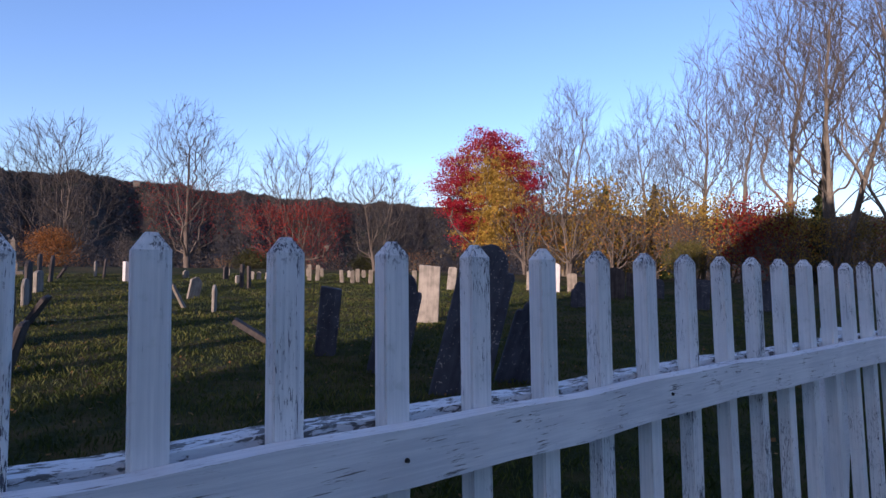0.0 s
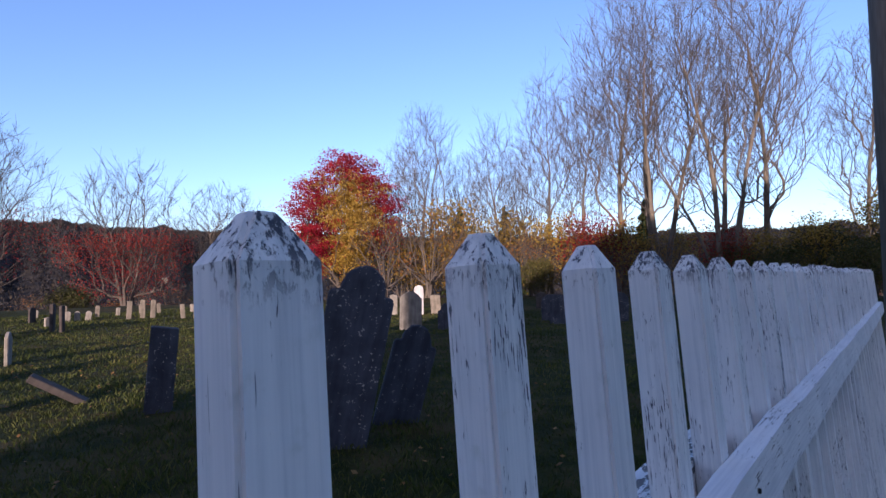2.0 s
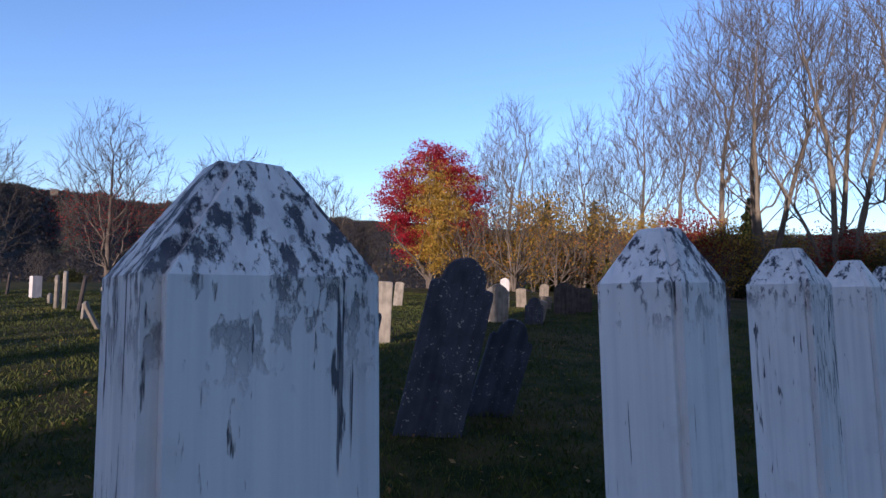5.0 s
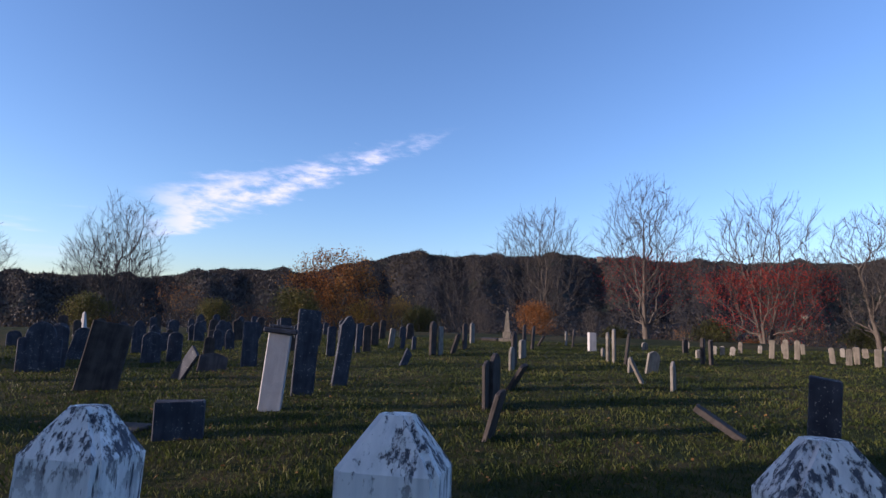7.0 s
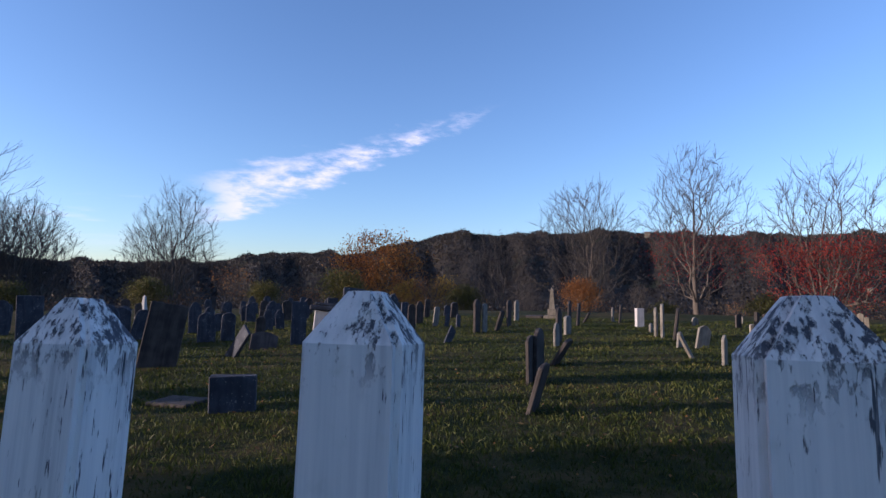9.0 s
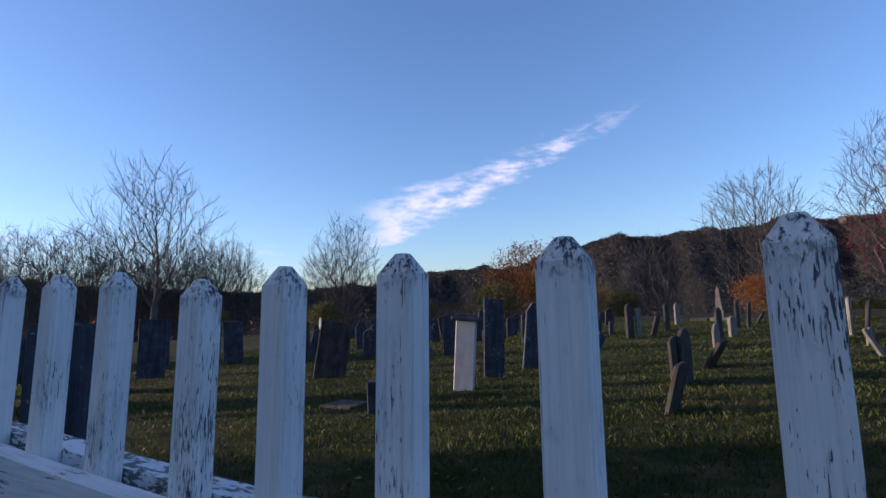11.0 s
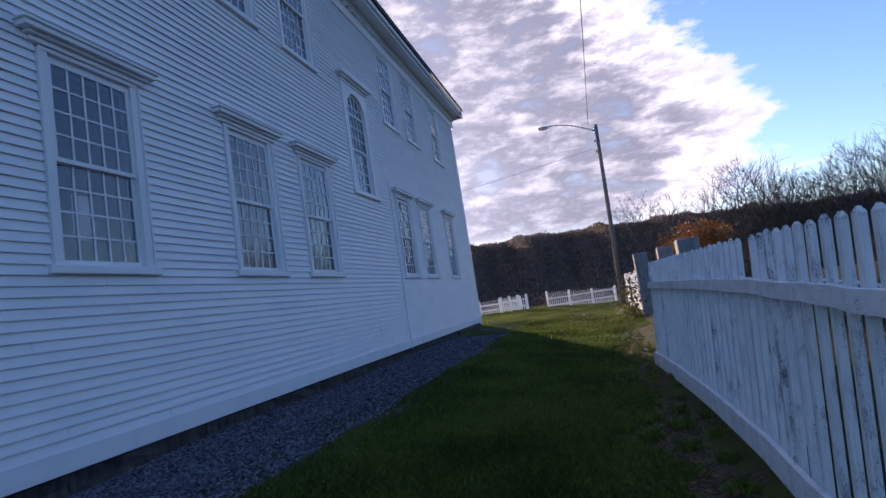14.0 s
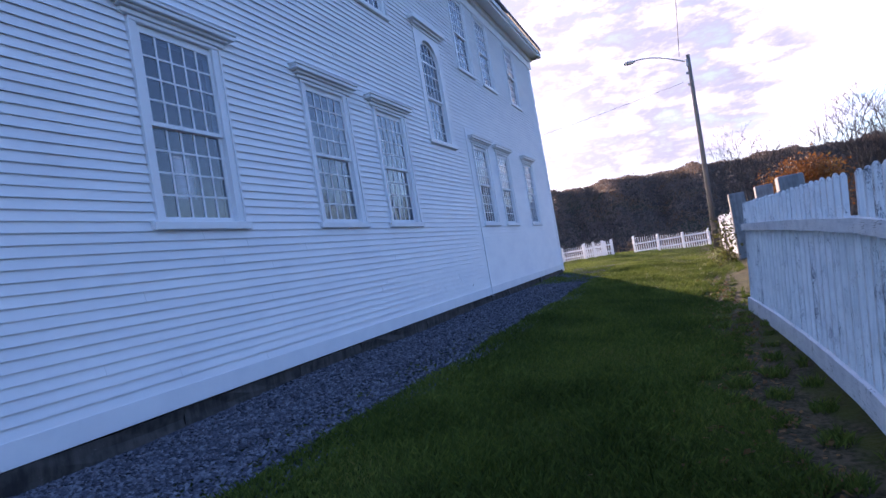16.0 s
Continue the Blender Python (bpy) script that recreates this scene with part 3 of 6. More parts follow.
def openings():
    out = []
    for x in LOW_X:
        out.append((x - OPEN_W / 2, x + OPEN_W / 2, SILL_Z + 0.07, SILL_Z + 0.07 + OPEN_H))
        out.append((x - OPEN_W / 2, x + OPEN_W / 2, 6.42, 6.42 + OPEN_H - 0.02))
    out.append((ARCH_X - 0.66, ARCH_X + 0.66, 4.13, 6.62))
    return out


OPENINGS = openings()


def holed_wall(name, y0, y1, material, label):
    """A wall along x with the window openings cut through."""
    zs = sorted({BASE_Z, EAVE_Z, *[o[2] for o in OPENINGS], *[o[3] for o in OPENINGS]})
    xs = sorted({CX0, CX1, *[o[0] for o in OPENINGS], *[o[1] for o in OPENINGS]})
    bm = bmesh.new()
    for z0, z1 in zip(zs, zs[1:]):
        run = None
        for x0, x1 in zip(xs, xs[1:]):
            cx, cz = (x0 + x1) / 2, (z0 + z1) / 2
            hole = any(o[0] < cx < o[1] and o[2] < cz < o[3] for o in OPENINGS)
            if hole:
                if run:
                    box_bm(bm, run[0], run[1], y0, y1, z0, z1)
                run = None
            else:
                run = (run[0], x1) if run else (x0, x1)
        if run:
            box_bm(bm, run[0], run[1], y0, y1, z0, z1)
    return tagged(part(name, bm, material), label, "wall", kind="structure")


wall_n = holed_wall("wall_north", CY1 - 0.2, CY1 - 0.012, M_CLAP, "white clapboard wall of the meeting house")
wall_s = holed_wall("wall_south", CY0, CY0 + 0.2, M_CLAP, "far white clapboard wall with window openings")
for nm, xa, xb in (("wall_west", CX0, CX0 + 0.2), ("wall_east", CX1 - 0.2, CX1)):
    w = box(nm, xa, xb, CY0 + 0.2, CY1 - 0.2, BASE_Z, EAVE_Z, M_CLAP)
    tagged(w, "white clapboard end wall of the meeting house", "wall", kind="structure")
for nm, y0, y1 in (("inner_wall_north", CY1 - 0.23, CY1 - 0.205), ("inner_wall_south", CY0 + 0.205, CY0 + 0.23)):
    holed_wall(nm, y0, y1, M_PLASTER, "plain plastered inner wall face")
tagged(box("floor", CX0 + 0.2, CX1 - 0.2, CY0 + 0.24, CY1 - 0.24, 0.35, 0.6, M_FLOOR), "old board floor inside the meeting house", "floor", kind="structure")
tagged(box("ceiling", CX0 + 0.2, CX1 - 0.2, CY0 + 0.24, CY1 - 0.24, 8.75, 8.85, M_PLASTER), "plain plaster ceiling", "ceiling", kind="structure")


def build_roof():
    bm = bmesh.new()
    x0, x1, y0, y1, ym = CX0 - 0.35, CX1 + 0.35, CY0 - 0.55, CY1 + 0.55, (CY0 + CY1) / 2
    prof = [(y0, 9.32), (ym, 14.6), (y1, 9.32), (y1, 9.18), (ym, 14.4), (y0, 9.18)]
    a = [bm.verts.new((x0, y, z)) for y, z in prof]
    b = [bm.verts.new((x1, y, z)) for y, z in prof]
    for i in range(6):
        j = (i + 1) % 6
        bm.faces.new((a[i], a[j], b[j], b[i]))
    for r in (a, b):
        bm.faces.new(r[0:2] + r[4:6])
        bm.faces.new(r[1:5])
    roof = tagged(part("roof", bm, M_ROOF), "dark shingled gable roof", "roof", kind="structure")
    for x in (CX0 + 0.02, CX1 - 0.12):
        g = bmesh.new()
        t = [g.verts.new((xx, y, z)) for xx in (x, x + 0.1) for y, z in ((CY0, EAVE_Z), (CY1, EAVE_Z), (ym, 14.3))]
        g.faces.new(t[:3])
        g.faces.new(t[3:])
        for i in range(3):
            j = (i + 1) % 3
            g.faces.new((t[i], t[j], t[3 + j], t[3 + i]))
        part("gable", g, M_CLAP, roof)
    return roof


build_roof()
cornice = tagged(empty("cornice"), "white boxed eaves cornice with mouldings", "cornice", kind="structure")
for ya, yb, za, zb in ((CY1 + 0.002, CY1 + 0.05, 8.55, 8.88), (CY1 + 0.002, CY1 + 0.14, 8.885, 8.955), (CY1 + 0.002, CY1 + 0.44, 8.96, 9.04), (CY1 + 0.30, CY1 + 0.50, 9.045, 9.175)):
    box("moulding", CX0 - 0.3, CX1 + 0.3, ya, yb, za, zb, M_TRIM, cornice, bevel=0.008)
for ya, yb, za, zb in ((CY0 - 0.44, CY0 - 0.002, 8.96, 9.04),):
    box("moulding", CX0 - 0.3, CX1 + 0.3, ya, yb, za, zb, M_TRIM, cornice, bevel=0.008)
box("return", CX0 - 0.45, CX0 - 0.002, CY1 - 1.2, CY1 + 0.5, 8.96, 9.17, M_TRIM, cornice, bevel=0.008)
dent = box("dentil", -0.035, 0.035, -0.04, 0.04, -0.045, 0.045, M_TRIM, cornice)
dent.matrix_basis = Matrix.Translation((CX0 + 0.1, CY1 + 0.09, 8.83))
for i in range(1, 137):
    piece("dentil", dent.data, cornice, Matrix.Translation((CX0 + 0.1 + i * 0.15, CY1 + 0.09, 8.83)))

tagged(box("corner_board", CX0 - 0.02, CX0 + 0.2, CY1 - 0.01, CY1 + 0.03, BASE_Z - 0.1, 8.55, M_TRIM, bevel=0.004), "white corner board of the clapboard wall", "trim", kind="structure")
tagged(box("corner_board", CX1 - 0.2, CX1 + 0.02, CY1 - 0.01, CY1 + 0.03, BASE_Z - 0.1, 8.55, M_TRIM, bevel=0.004), "white corner board of the clapboard wall", "trim", kind="structure")
tagged(box("water_table", CX0 + 0.204, CX1 - 0.204, CY1 - 0.01, CY1 + 0.032, BASE_Z - 0.02, BASE_Z + 0.18, M_TRIM, bevel=0.006), "plain white board along the foot of the wall", "trim", kind="structure")


def sash_bars(w, h, cols, rows, t, d):
    bm = bmesh.new()
    f = 0.045
    box_bm(bm, -w / 2, -w / 2 + f, -d, d, 0, h)
    box_bm(bm, w / 2 - f, w / 2, -d, d, 0, h)
    box_bm(bm, -w / 2 + f, w / 2 - f, -d, d, 0, f)
    box_bm(bm, -w / 2 + f, w / 2 - f, -d, d, h - f, h)
    iw, ih = w - 2 * f, h - 2 * f
    for i in range(1, cols):
        x = -iw / 2 + iw * i / cols
        box_bm(bm, x - t, x + t, -d * 0.8, d * 0.8, f, h - f)
    for i in range(1, rows):
        z = f + ih * i / rows
        box_bm(bm, -iw / 2, iw / 2, -d * 0.75, d * 0.75, z - t, z + t)
    return bm


def window_unit(name, cornice_on=True):
    """A twenty-over-twenty sash window; its origin is the middle of the sill's foot, at the wall face."""
    win = empty(name)
    W, H = 0.97, 1.98
    box("window_sill", -0.655, 0.655, -0.10, 0.075, 0.0, 0.085, M_TRIM, win, bevel=0.006)
    for s in (-1, 1):
        a, b = sorted((s * 0.487, s * 0.578))
        box("casing", a, b, -0.09, 0.035, 0.087, 2.155, M_TRIM, win, bevel=0.004)
        a, b = sorted((s * 0.578, s * 0.600))
        box("back_band", a, b, -0.02, 0.055, 0.087, 2.155, M_TRIM, win)
    box("head_casing", -0.578, 0.578, -0.09, 0.037, 2.157, 2.20, M_TRIM, win, bevel=0.004)
    if cornice_on:
        for hw, p, za, zb in ((0.67, 0.06, 2.202, 2.255), (0.71, 0.10, 2.257, 2.29), (0.775, 0.15, 2.292, 2.345), (0.80, 0.17, 2.347, 2.372)):
            box("cap_moulding", -hw, hw, -0.02, p, za, zb, M_TRIM, win, bevel=0.006)
    half = H / 2
    for nm, z0, y in (("lower_sash", 0.10, -0.045), ("upper_sash", 0.10 + half, -0.012)):
        sash = part(nm, sash_bars(W, half + 0.035, 5, 4, 0.010, 0.014), M_TRIM, win, at=Matrix.Translation((0, y, z0)))
        pw, ph = (W - 0.09) / 5, (half + 0.035 - 0.09) / 4
        for i in range(5):
            for j in range(4):
                ob = piece("pane", PANE, sash, Matrix.Translation((-(W - 0.09) / 2 + pw * (i + 0.5), 0.0, 0.045 + ph * (j + 0.5))) @ pose(0, 0, 0, (i * 7 + j * 3) % 5 * 0.25 - 0.5, 0, (i * 3 + j * 5) % 7 * 0.3 - 0.9))
                ob.visible_shadow = False
    return win


def pane_mesh(pw, ph):
    bm = box_bm(bmesh.new(), -pw / 2, pw / 2, -0.0012, 0.0012, -ph / 2, ph / 2)
    me = bpy.data.meshes.new("pane")
    bm.to_mesh(me)
    bm.free()
    me.materials.append(M_GLASS)
    return me


PANE = pane_mesh((0.97 - 0.09) / 5, (0.99 + 0.035 - 0.09) / 4)


win_low = window_unit("window_1")
tagged(win_low, "white twenty-over-twenty sash window with a moulded cap", "window", kind="structure")
win_up = window_unit("window_7", False)
tagged(win_up, "white twenty-over-twenty sash window under the eaves", "window", kind="structure")
for k, x in enumerate(LOW_X):
    m = Matrix.Translation((x, CY1, SILL_Z))
    w = win_low if k == 0 else copy_thing(win_low, m)
    w.name, w.matrix_basis = f"window_{k + 1}", m
    m = Matrix.Translation((x, CY1, 6.33))
    w = win_up if k == 0 else copy_thing(win_up, m)
    w.name, w.matrix_basis = f"window_{k + 7}", m


def south_window(name, x, z):
    """The windows of the far wall, seen only through the near ones."""
    win = tagged(empty(name, Matrix.Translation((x, CY0, z))), "far sash window seen through the house", "window", kind="structure")
    part("sash", sash_bars(1.20, 1.98, 5, 8, 0.012, 0.014), M_TRIM, win, at=Matrix.Translation((0, 0.08, 0.09)))
    p = box("pane", -0.56, 0.56, 0.098, 0.101, 0.13, 2.03, M_GLASS, win)
    p.visible_shadow = False


for k, x in enumerate(LOW_X):
    south_window(f"window_{k + 14}", x, SILL_Z)
    south_window(f"window_{k + 20}", x, 6.33)


def arch_window():
    win = tagged(empty("window_13", Matrix.Translation((ARCH_X, CY1, 4.04))), "tall round-headed white pulpit window with a moulded cap", "window", kind="structure")
    box("window_sill", -0.74, 0.74, -0.10, 0.075, 0.0, 0.085, M_TRIM, win, bevel=0.006)
    W, R, zs = 1.0, 0.5, 1.95
    bm = bmesh.new()
    outer, n = 0.68, 20
    pts_i = [(-R, 0.087), *[(-R * math.cos(math.pi * i / n), zs + R * math.sin(math.pi * i / n)) for i in range(n + 1)], (R, 0.087)]
    pts_o = [(-outer, 0.087), *[(max(-outer, min(outer, -1.6 * outer * math.cos(math.pi * i / n))), min(2.60, zs + 1.6 * outer * math.sin(math.pi * i / n))) for i in range(n + 1)], (outer, 0.087)]
    lay = []
    for y in (-0.09, 0.037):
        lay.append(([bm.verts.new((x, y, z)) for x, z in pts_i], [bm.verts.new((x, y, z)) for x, z in pts_o]))
    for k in range(len(pts_i) - 1):
        (i0, o0), (i1, o1) = lay
        bm.faces.new((i1[k], i1[k + 1], o1[k + 1], o1[k]))
        bm.faces.new((i0[k], o0[k], o0[k + 1], i0[k + 1]))
        bm.faces.new((i0[k], i0[k + 1], i1[k + 1], i1[k]))
        bm.faces.new((o0[k], o1[k], o1[k + 1], o0[k + 1]))
    part("casing", bm, M_TRIM, win)
    for hw, p, za, zb in ((0.70, 0.06, 2.60, 2.66), (0.76, 0.11, 2.662, 2.71), (0.86, 0.17, 2.712, 2.79)):
        box("cap_moulding", -hw, hw, -0.02, p, za, zb, M_TRIM, win, bevel=0.006)
    lower = part("lower_sash", sash_bars(W, 1.0, 5, 4, 0.010, 0.014), M_TRIM, win, at=Matrix.Translation((0, -0.075, 0.10)))
    bm = sash_bars(W, 0.88, 5, 3, 0.010, 0.014)
    for i in range(n):
        a0, a1 = math.pi * i / n, math.pi * (i + 1) / n
        vs = [bm.verts.new((-r * math.cos(a), y, 0.86 + r * math.sin(a))) for y in (-0.014, 0.014) for a, r in ((a0, R), (a1, R), (a1, R - 0.045), (a0, R - 0.045))]
        for f in ((0, 1, 2, 3), (7, 6, 5, 4), (0, 4, 5, 1), (2, 6, 7, 3)):
            bm.faces.new([vs[q] for q in f])
    for i in range(1, 5):
        x = -0.455 + 0.91 * i / 5
        box_bm(bm, x - 0.01, x + 0.01, -0.012, 0.012, 0.84, 0.86 + math.sqrt(max(0.0, 0.46 ** 2 - x * x)))
    box_bm(bm, -0.43, 0.43, -0.010, 0.010, 1.05, 1.07)
    upper = part("upper_sash", bm, M_TRIM, win, at=Matrix.Translation((0, -0.04, 1.08)))
    p = box("pane", -0.47, 0.47, -0.0012, 0.0012, 0.04, 0.96, M_GLASS, lower)
    p.visible_shadow = False
    g = bmesh.new()
    ring = [g.verts.new((x, 0, z)) for x, z in [(-0.47, 0.04), *[(-0.47 * math.cos(math.pi * i / n), 0.86 + 0.47 * math.sin(math.pi * i / n)) for i in range(n + 1)], (0.47, 0.04)]]
    f = g.faces.new(ring)
    bmesh.ops.solidify(g, geom=[f], thickness=0.0024)
    p = part("pane", g, M_GLASS, upper)
    p.visible_shadow = False


arch_window()

# a conduit down the wall
bm = bmesh.new()
bmesh.ops.create_cone(bm, cap_ends=True, segments=8, radius1=0.012, radius2=0.012, depth=4.3)
tagged(part("conduit", bm, M_TRIM, None, at=Matrix.Translation((-13.15, CY1 + 0.033, 2.55))), "thin white painted conduit running down the clapboards", "pipe")

# foundation blocks under the wall
found = tagged(empty("foundation"), "dark rough granite foundation blocks", "foundation", kind="structure")
rng = random.Random(11)
x = CX0
while x < CX1 - 0.3:
    L = min(rng.uniform(1.3, 2.6), CX1 - x)
    d = rng.uniform(-0.02, 0.06)
    bm = box_bm(bmesh.new(), -L / 2 + 0.008, L / 2 - 0.008, -0.25, 0.22 + d, -0.32, 0.30)
    bmesh.ops.subdivide_edges(bm, edges=bm.edges[:], cuts=5, use_grid_fill=True)
    for v in bm.verts:
        if v.co.y > 0.05:
            v.co += Vector((rng.uniform(-0.012, 0.012), rng.uniform(-0.028, 0.02), rng.uniform(-0.016, 0.006)))
    part("foundation_block", bm, M_FOUND, found, at=Matrix.Translation((x + L / 2, CY1 - 0.25, BASE_Z - 0.33)))
    x += L
box("foundation_core", CX0, CX1, CY0, CY1 - 0.52, -0.2, 0.34, M_FOUND, found)



# ---- gravestones ----
def stone_profile(kind, w, h):
    r = w / 2
    if kind == "round":
        return [(-r, 0), (-r, h - r * 0.8), *[(-r * math.cos(math.pi * i / 10), h - r * 0.8 + r * 0.8 * math.sin(math.pi * i / 10)) for i in range(1, 10)], (r, h - r * 0.8), (r, 0)]
    if kind == "tympanum":
        q, c = r * 0.70, h - r * 0.84
        arc = [(-q * math.cos(math.pi * i / 10), c + r * 0.84 * math.sin(math.pi * i / 10)) for i in range(11)]
        return [(-r, 0), (-r, c - r * 0.12), (-r * 0.9, c), (-q, c), *arc[1:-1], (q, c), (r * 0.9, c), (r, c - r * 0.12), (r, 0)]
    if kind == "pointed":
        return [(-r, 0), (-r, h * 0.86), (-r * 0.35, h * 0.98), (r * 0.1, h), (r * 0.6, h * 0.93), (r, h * 0.82), (r, 0)]
    if kind == "segment":
        return [(-r, 0), (-r, h - r * 0.3), *[(-r * math.cos(math.pi * i / 8), h - r * 0.3 + r * 0.3 * math.sin(math.pi * i / 8)) for i in range(1, 8)], (r, h - r * 0.3), (r, 0)]
    return [(-r, 0), (-r, h), (r, h * 0.985), (r, 0)]


STONE_RNG = random.Random(21)


def gravestone(x, y, w, h, kind="square", mat=None, t=0.07, yaw=0.0, side=0.0, back=0.0, label="", carve=True):
    """side: lean to the right as seen from the fence; back: lean away from it; yaw: turn of its face."""
    r = STONE_RNG
    mat = mat or M_SLATE
    w, h = max(w, 0.05), h + 0.12
    bm = bmesh.new()
    prof = stone_profile(kind, w, h)
    f = bm.faces.new([bm.verts.new((px, -t / 2, pz)) for px, pz in prof])
    ex = bmesh.ops.extrude_face_region(bm, geom=[f])
    bmesh.ops.translate(bm, vec=(0, t, 0), verts=[v for v in ex["geom"] if isinstance(v, bmesh.types.BMVert)])
    bmesh.ops.recalc_face_normals(bm, faces=bm.faces[:])
    bmesh.ops.bevel(bm, geom=bm.edges[:], offset=min(0.012, t * 0.15), segments=1, affect="EDGES")
    for v in bm.verts:
        if v.co.z > 0.05:
            v.co += Vector((r.uniform(-1, 1), r.uniform(-1, 1), r.uniform(-1, 1))) * 0.005
    ob = part("gravestone", bm, mat)
    ob.matrix_basis = Matrix.Translation((x, y, z_at(x, y) - 0.12)) @ pose(0, 0, 0, 0, 0, yaw) @ pose(0, 0, 0, -back, side, 0)
    tagged(ob, label or "thin weathered gravestone standing in the grass", "gravestone", "gravestones of the burying ground")
    return ob


DK = "dark slate gravestone standing in the grass"
LT = "pale weathered marble gravestone in the grass"
BF = "buff stone gravestone in a far row"
# dark stones of the west part, seen from behind
gravestone(-10.5, 10.1, 0.80, 1.08, "tympanum", M_SLATE, 0.09, 36, 0, 3, "broad dark double-shouldered slate gravestone")
gravestone(-10.9, 10.9, 0.42, 0.98, "round", M_SLATE, 0.08, 36, 3, 0, DK)
gravestone(-11.9, 12.5, 0.42, 0.85, "round", M_SLATE, 0.07, 41, 14, 0, "dark round-topped gravestone leaning sideways")
gravestone(-7.5, 8.3, 0.66, 1.18, "square", M_SLATE2, 0.10, 31, 9, 6, "large square dark gravestone leaning to one side")
gravestone(-9.8, 12.7, 0.46, 0.80, "round", M_SLATE, 0.08, 31, 1, 0, DK)
gravestone(-12.0, 15.0, 0.38, 1.0, "tympanum", M_SLATE, 0.07, 36, 0, 2, DK)
gravestone(-9.5, 13.2, 0.36, 0.78, "round", M_SLATE, 0.08, 26, 2, 0, DK)
gravestone(-7.2, 10.0, 0.30, 0.80, "square", M_SLATE, 0.07, -30, 38, 10, "dark slate gravestone tilted far over")
gravestone(-7.2, 11.3, 0.62, 0.52, "pointed", M_SLATE2, 0.08, 30, 6, 40, "broken dark grey gravestone tipped backwards")
gravestone(-7.0, 12.6, 0.38, 1.12, "square", M_SLATE, 0.09, 36, 1, 0, DK)
gravestone(-6.5, 16.8, 0.28, 0.95, "segment", M_SLATE, 0.07, 36, 2, 0, DK)
gravestone(-6.2, 16.9, 0.2, 1.05, "round", M_SLATE, 0.07, 46, 3, 0, DK)
gravestone(-5.9, 18.7, 0.28, 0.93, "round", M_SLATE2, 0.07, 26, 1, 0, DK)
gravestone(-6.1, 18.3, 0.18, 1.0, "segment", M_SLATE, 0.06, 56, 2, 0, DK)
gravestone(-5.6, 20.8, 0.3, 0.78, "segment", M_MARBLE, 0.05, 62, 9, 0, LT)
gravestone(-3.6, 14.6, 0.3, 0.5, "square", M_SLATE, 0.05, 71, 38, 0, "small dark gravestone tilted far over")
gravestone(-5.2, 21.0, 0.3, 0.52, "segment", M_SLATE, 0.05, 76, 16, 0, DK)
gravestone(-4.7, 20.9, 0.3, 0.5, "segment", M_SLATE, 0.05, 76, 5, 0, DK)
gravestone(-13.1, 13.3, 0.42, 0.9, "round", M_SLATE, 0.08, 36, -2, 0, DK)
gravestone(-12.1, 13.4, 0.36, 0.72, "round", M_SLATE, 0.08, 36, 4, 0, DK)
gravestone(-11.8, 15.9, 0.46, 0.6, "round", M_SLATE, 0.08, 36, 0, 0, DK)
gravestone(-9.7, 15.1, 0.3, 0.55, "round", M_SLATE2, 0.07, 31, 3, 0, DK)
gravestone(-10.4, 16.7, 0.3, 0.7, "round", M_SLATE, 0.07, 31, 0, 0, DK)
gravestone(-10.3, 17.3, 0.3, 0.7, "tympanum", M_SLATE, 0.07, 31, -3, 0, DK)
gravestone(-9.8, 20.4, 0.42, 1.12, "square", M_SLATE, 0.10, 36, 0, 0, DK)
gravestone(-8.9, 18.1, 0.36, 0.75, "round", M_SLATE, 0.07, 34, 2, 0, DK)
gravestone(-16.8, 15.3, 0.4, 0.5, "round", M_SLATE, 0.08, 41, 0, 0, DK)
gravestone(-15.6, 17.5, 0.4, 0.8, "round", M_SLATE, 0.08, 41, 2, 0, DK)
gravestone(-14.3, 18.8, 0.4, 0.7, "tympanum", M_SLATE, 0.08, 41, -3, 0, DK)
gravestone(-13.6, 20.5, 0.4, 0.8, "round", M_SLATE, 0.08, 41, 0, 0, DK)
gravestone(-18.0, 13.5, 0.4, 0.9, "round", M_SLATE, 0.08, 46, 3, 0, DK)
gravestone(-7.9, 3.7, 0.46, 1.38, "square", M_SLATE, 0.09, 46, 3, 2, "tall dark slate gravestone near the fence")
gravestone(-12.3, 7.4, 0.62, 1.42, "square", M_SLATE, 0.10, 46, 2, 3, "broad tall dark slate gravestone")
gravestone(-16.7, 12.4, 0.5, 1.05, "round", M_SLATE, 0.09, 46, 0, 0, DK)
gravestone(-12.8, 10.2, 0.54, 1.22, "square", M_SLATE, 0.09, 46, -1, 0, DK)
gravestone(-14.3, 9.0, 0.3, 1.3, "square", M_SLATE, 0.08, 46, 2, 0, DK)
gravestone(-2.95, 1.0, 0.36, 1.40, "square", M_SLATE, 0.10, 24, 0, 4, "lichen-spotted dark slate gravestone close behind the fence")
gravestone(-15.0, 6.0, 0.5, 1.1, "round", M_SLATE, 0.09, 46, 2, 0, DK)
gravestone(-18.5, 8.0, 0.5, 1.0, "round", M_SLATE, 0.09, 51, -2, 0, DK)
gravestone(-20.0, 11.0, 0.5, 1.1, "square", M_SLATE, 0.09, 51, 1, 0, DK)
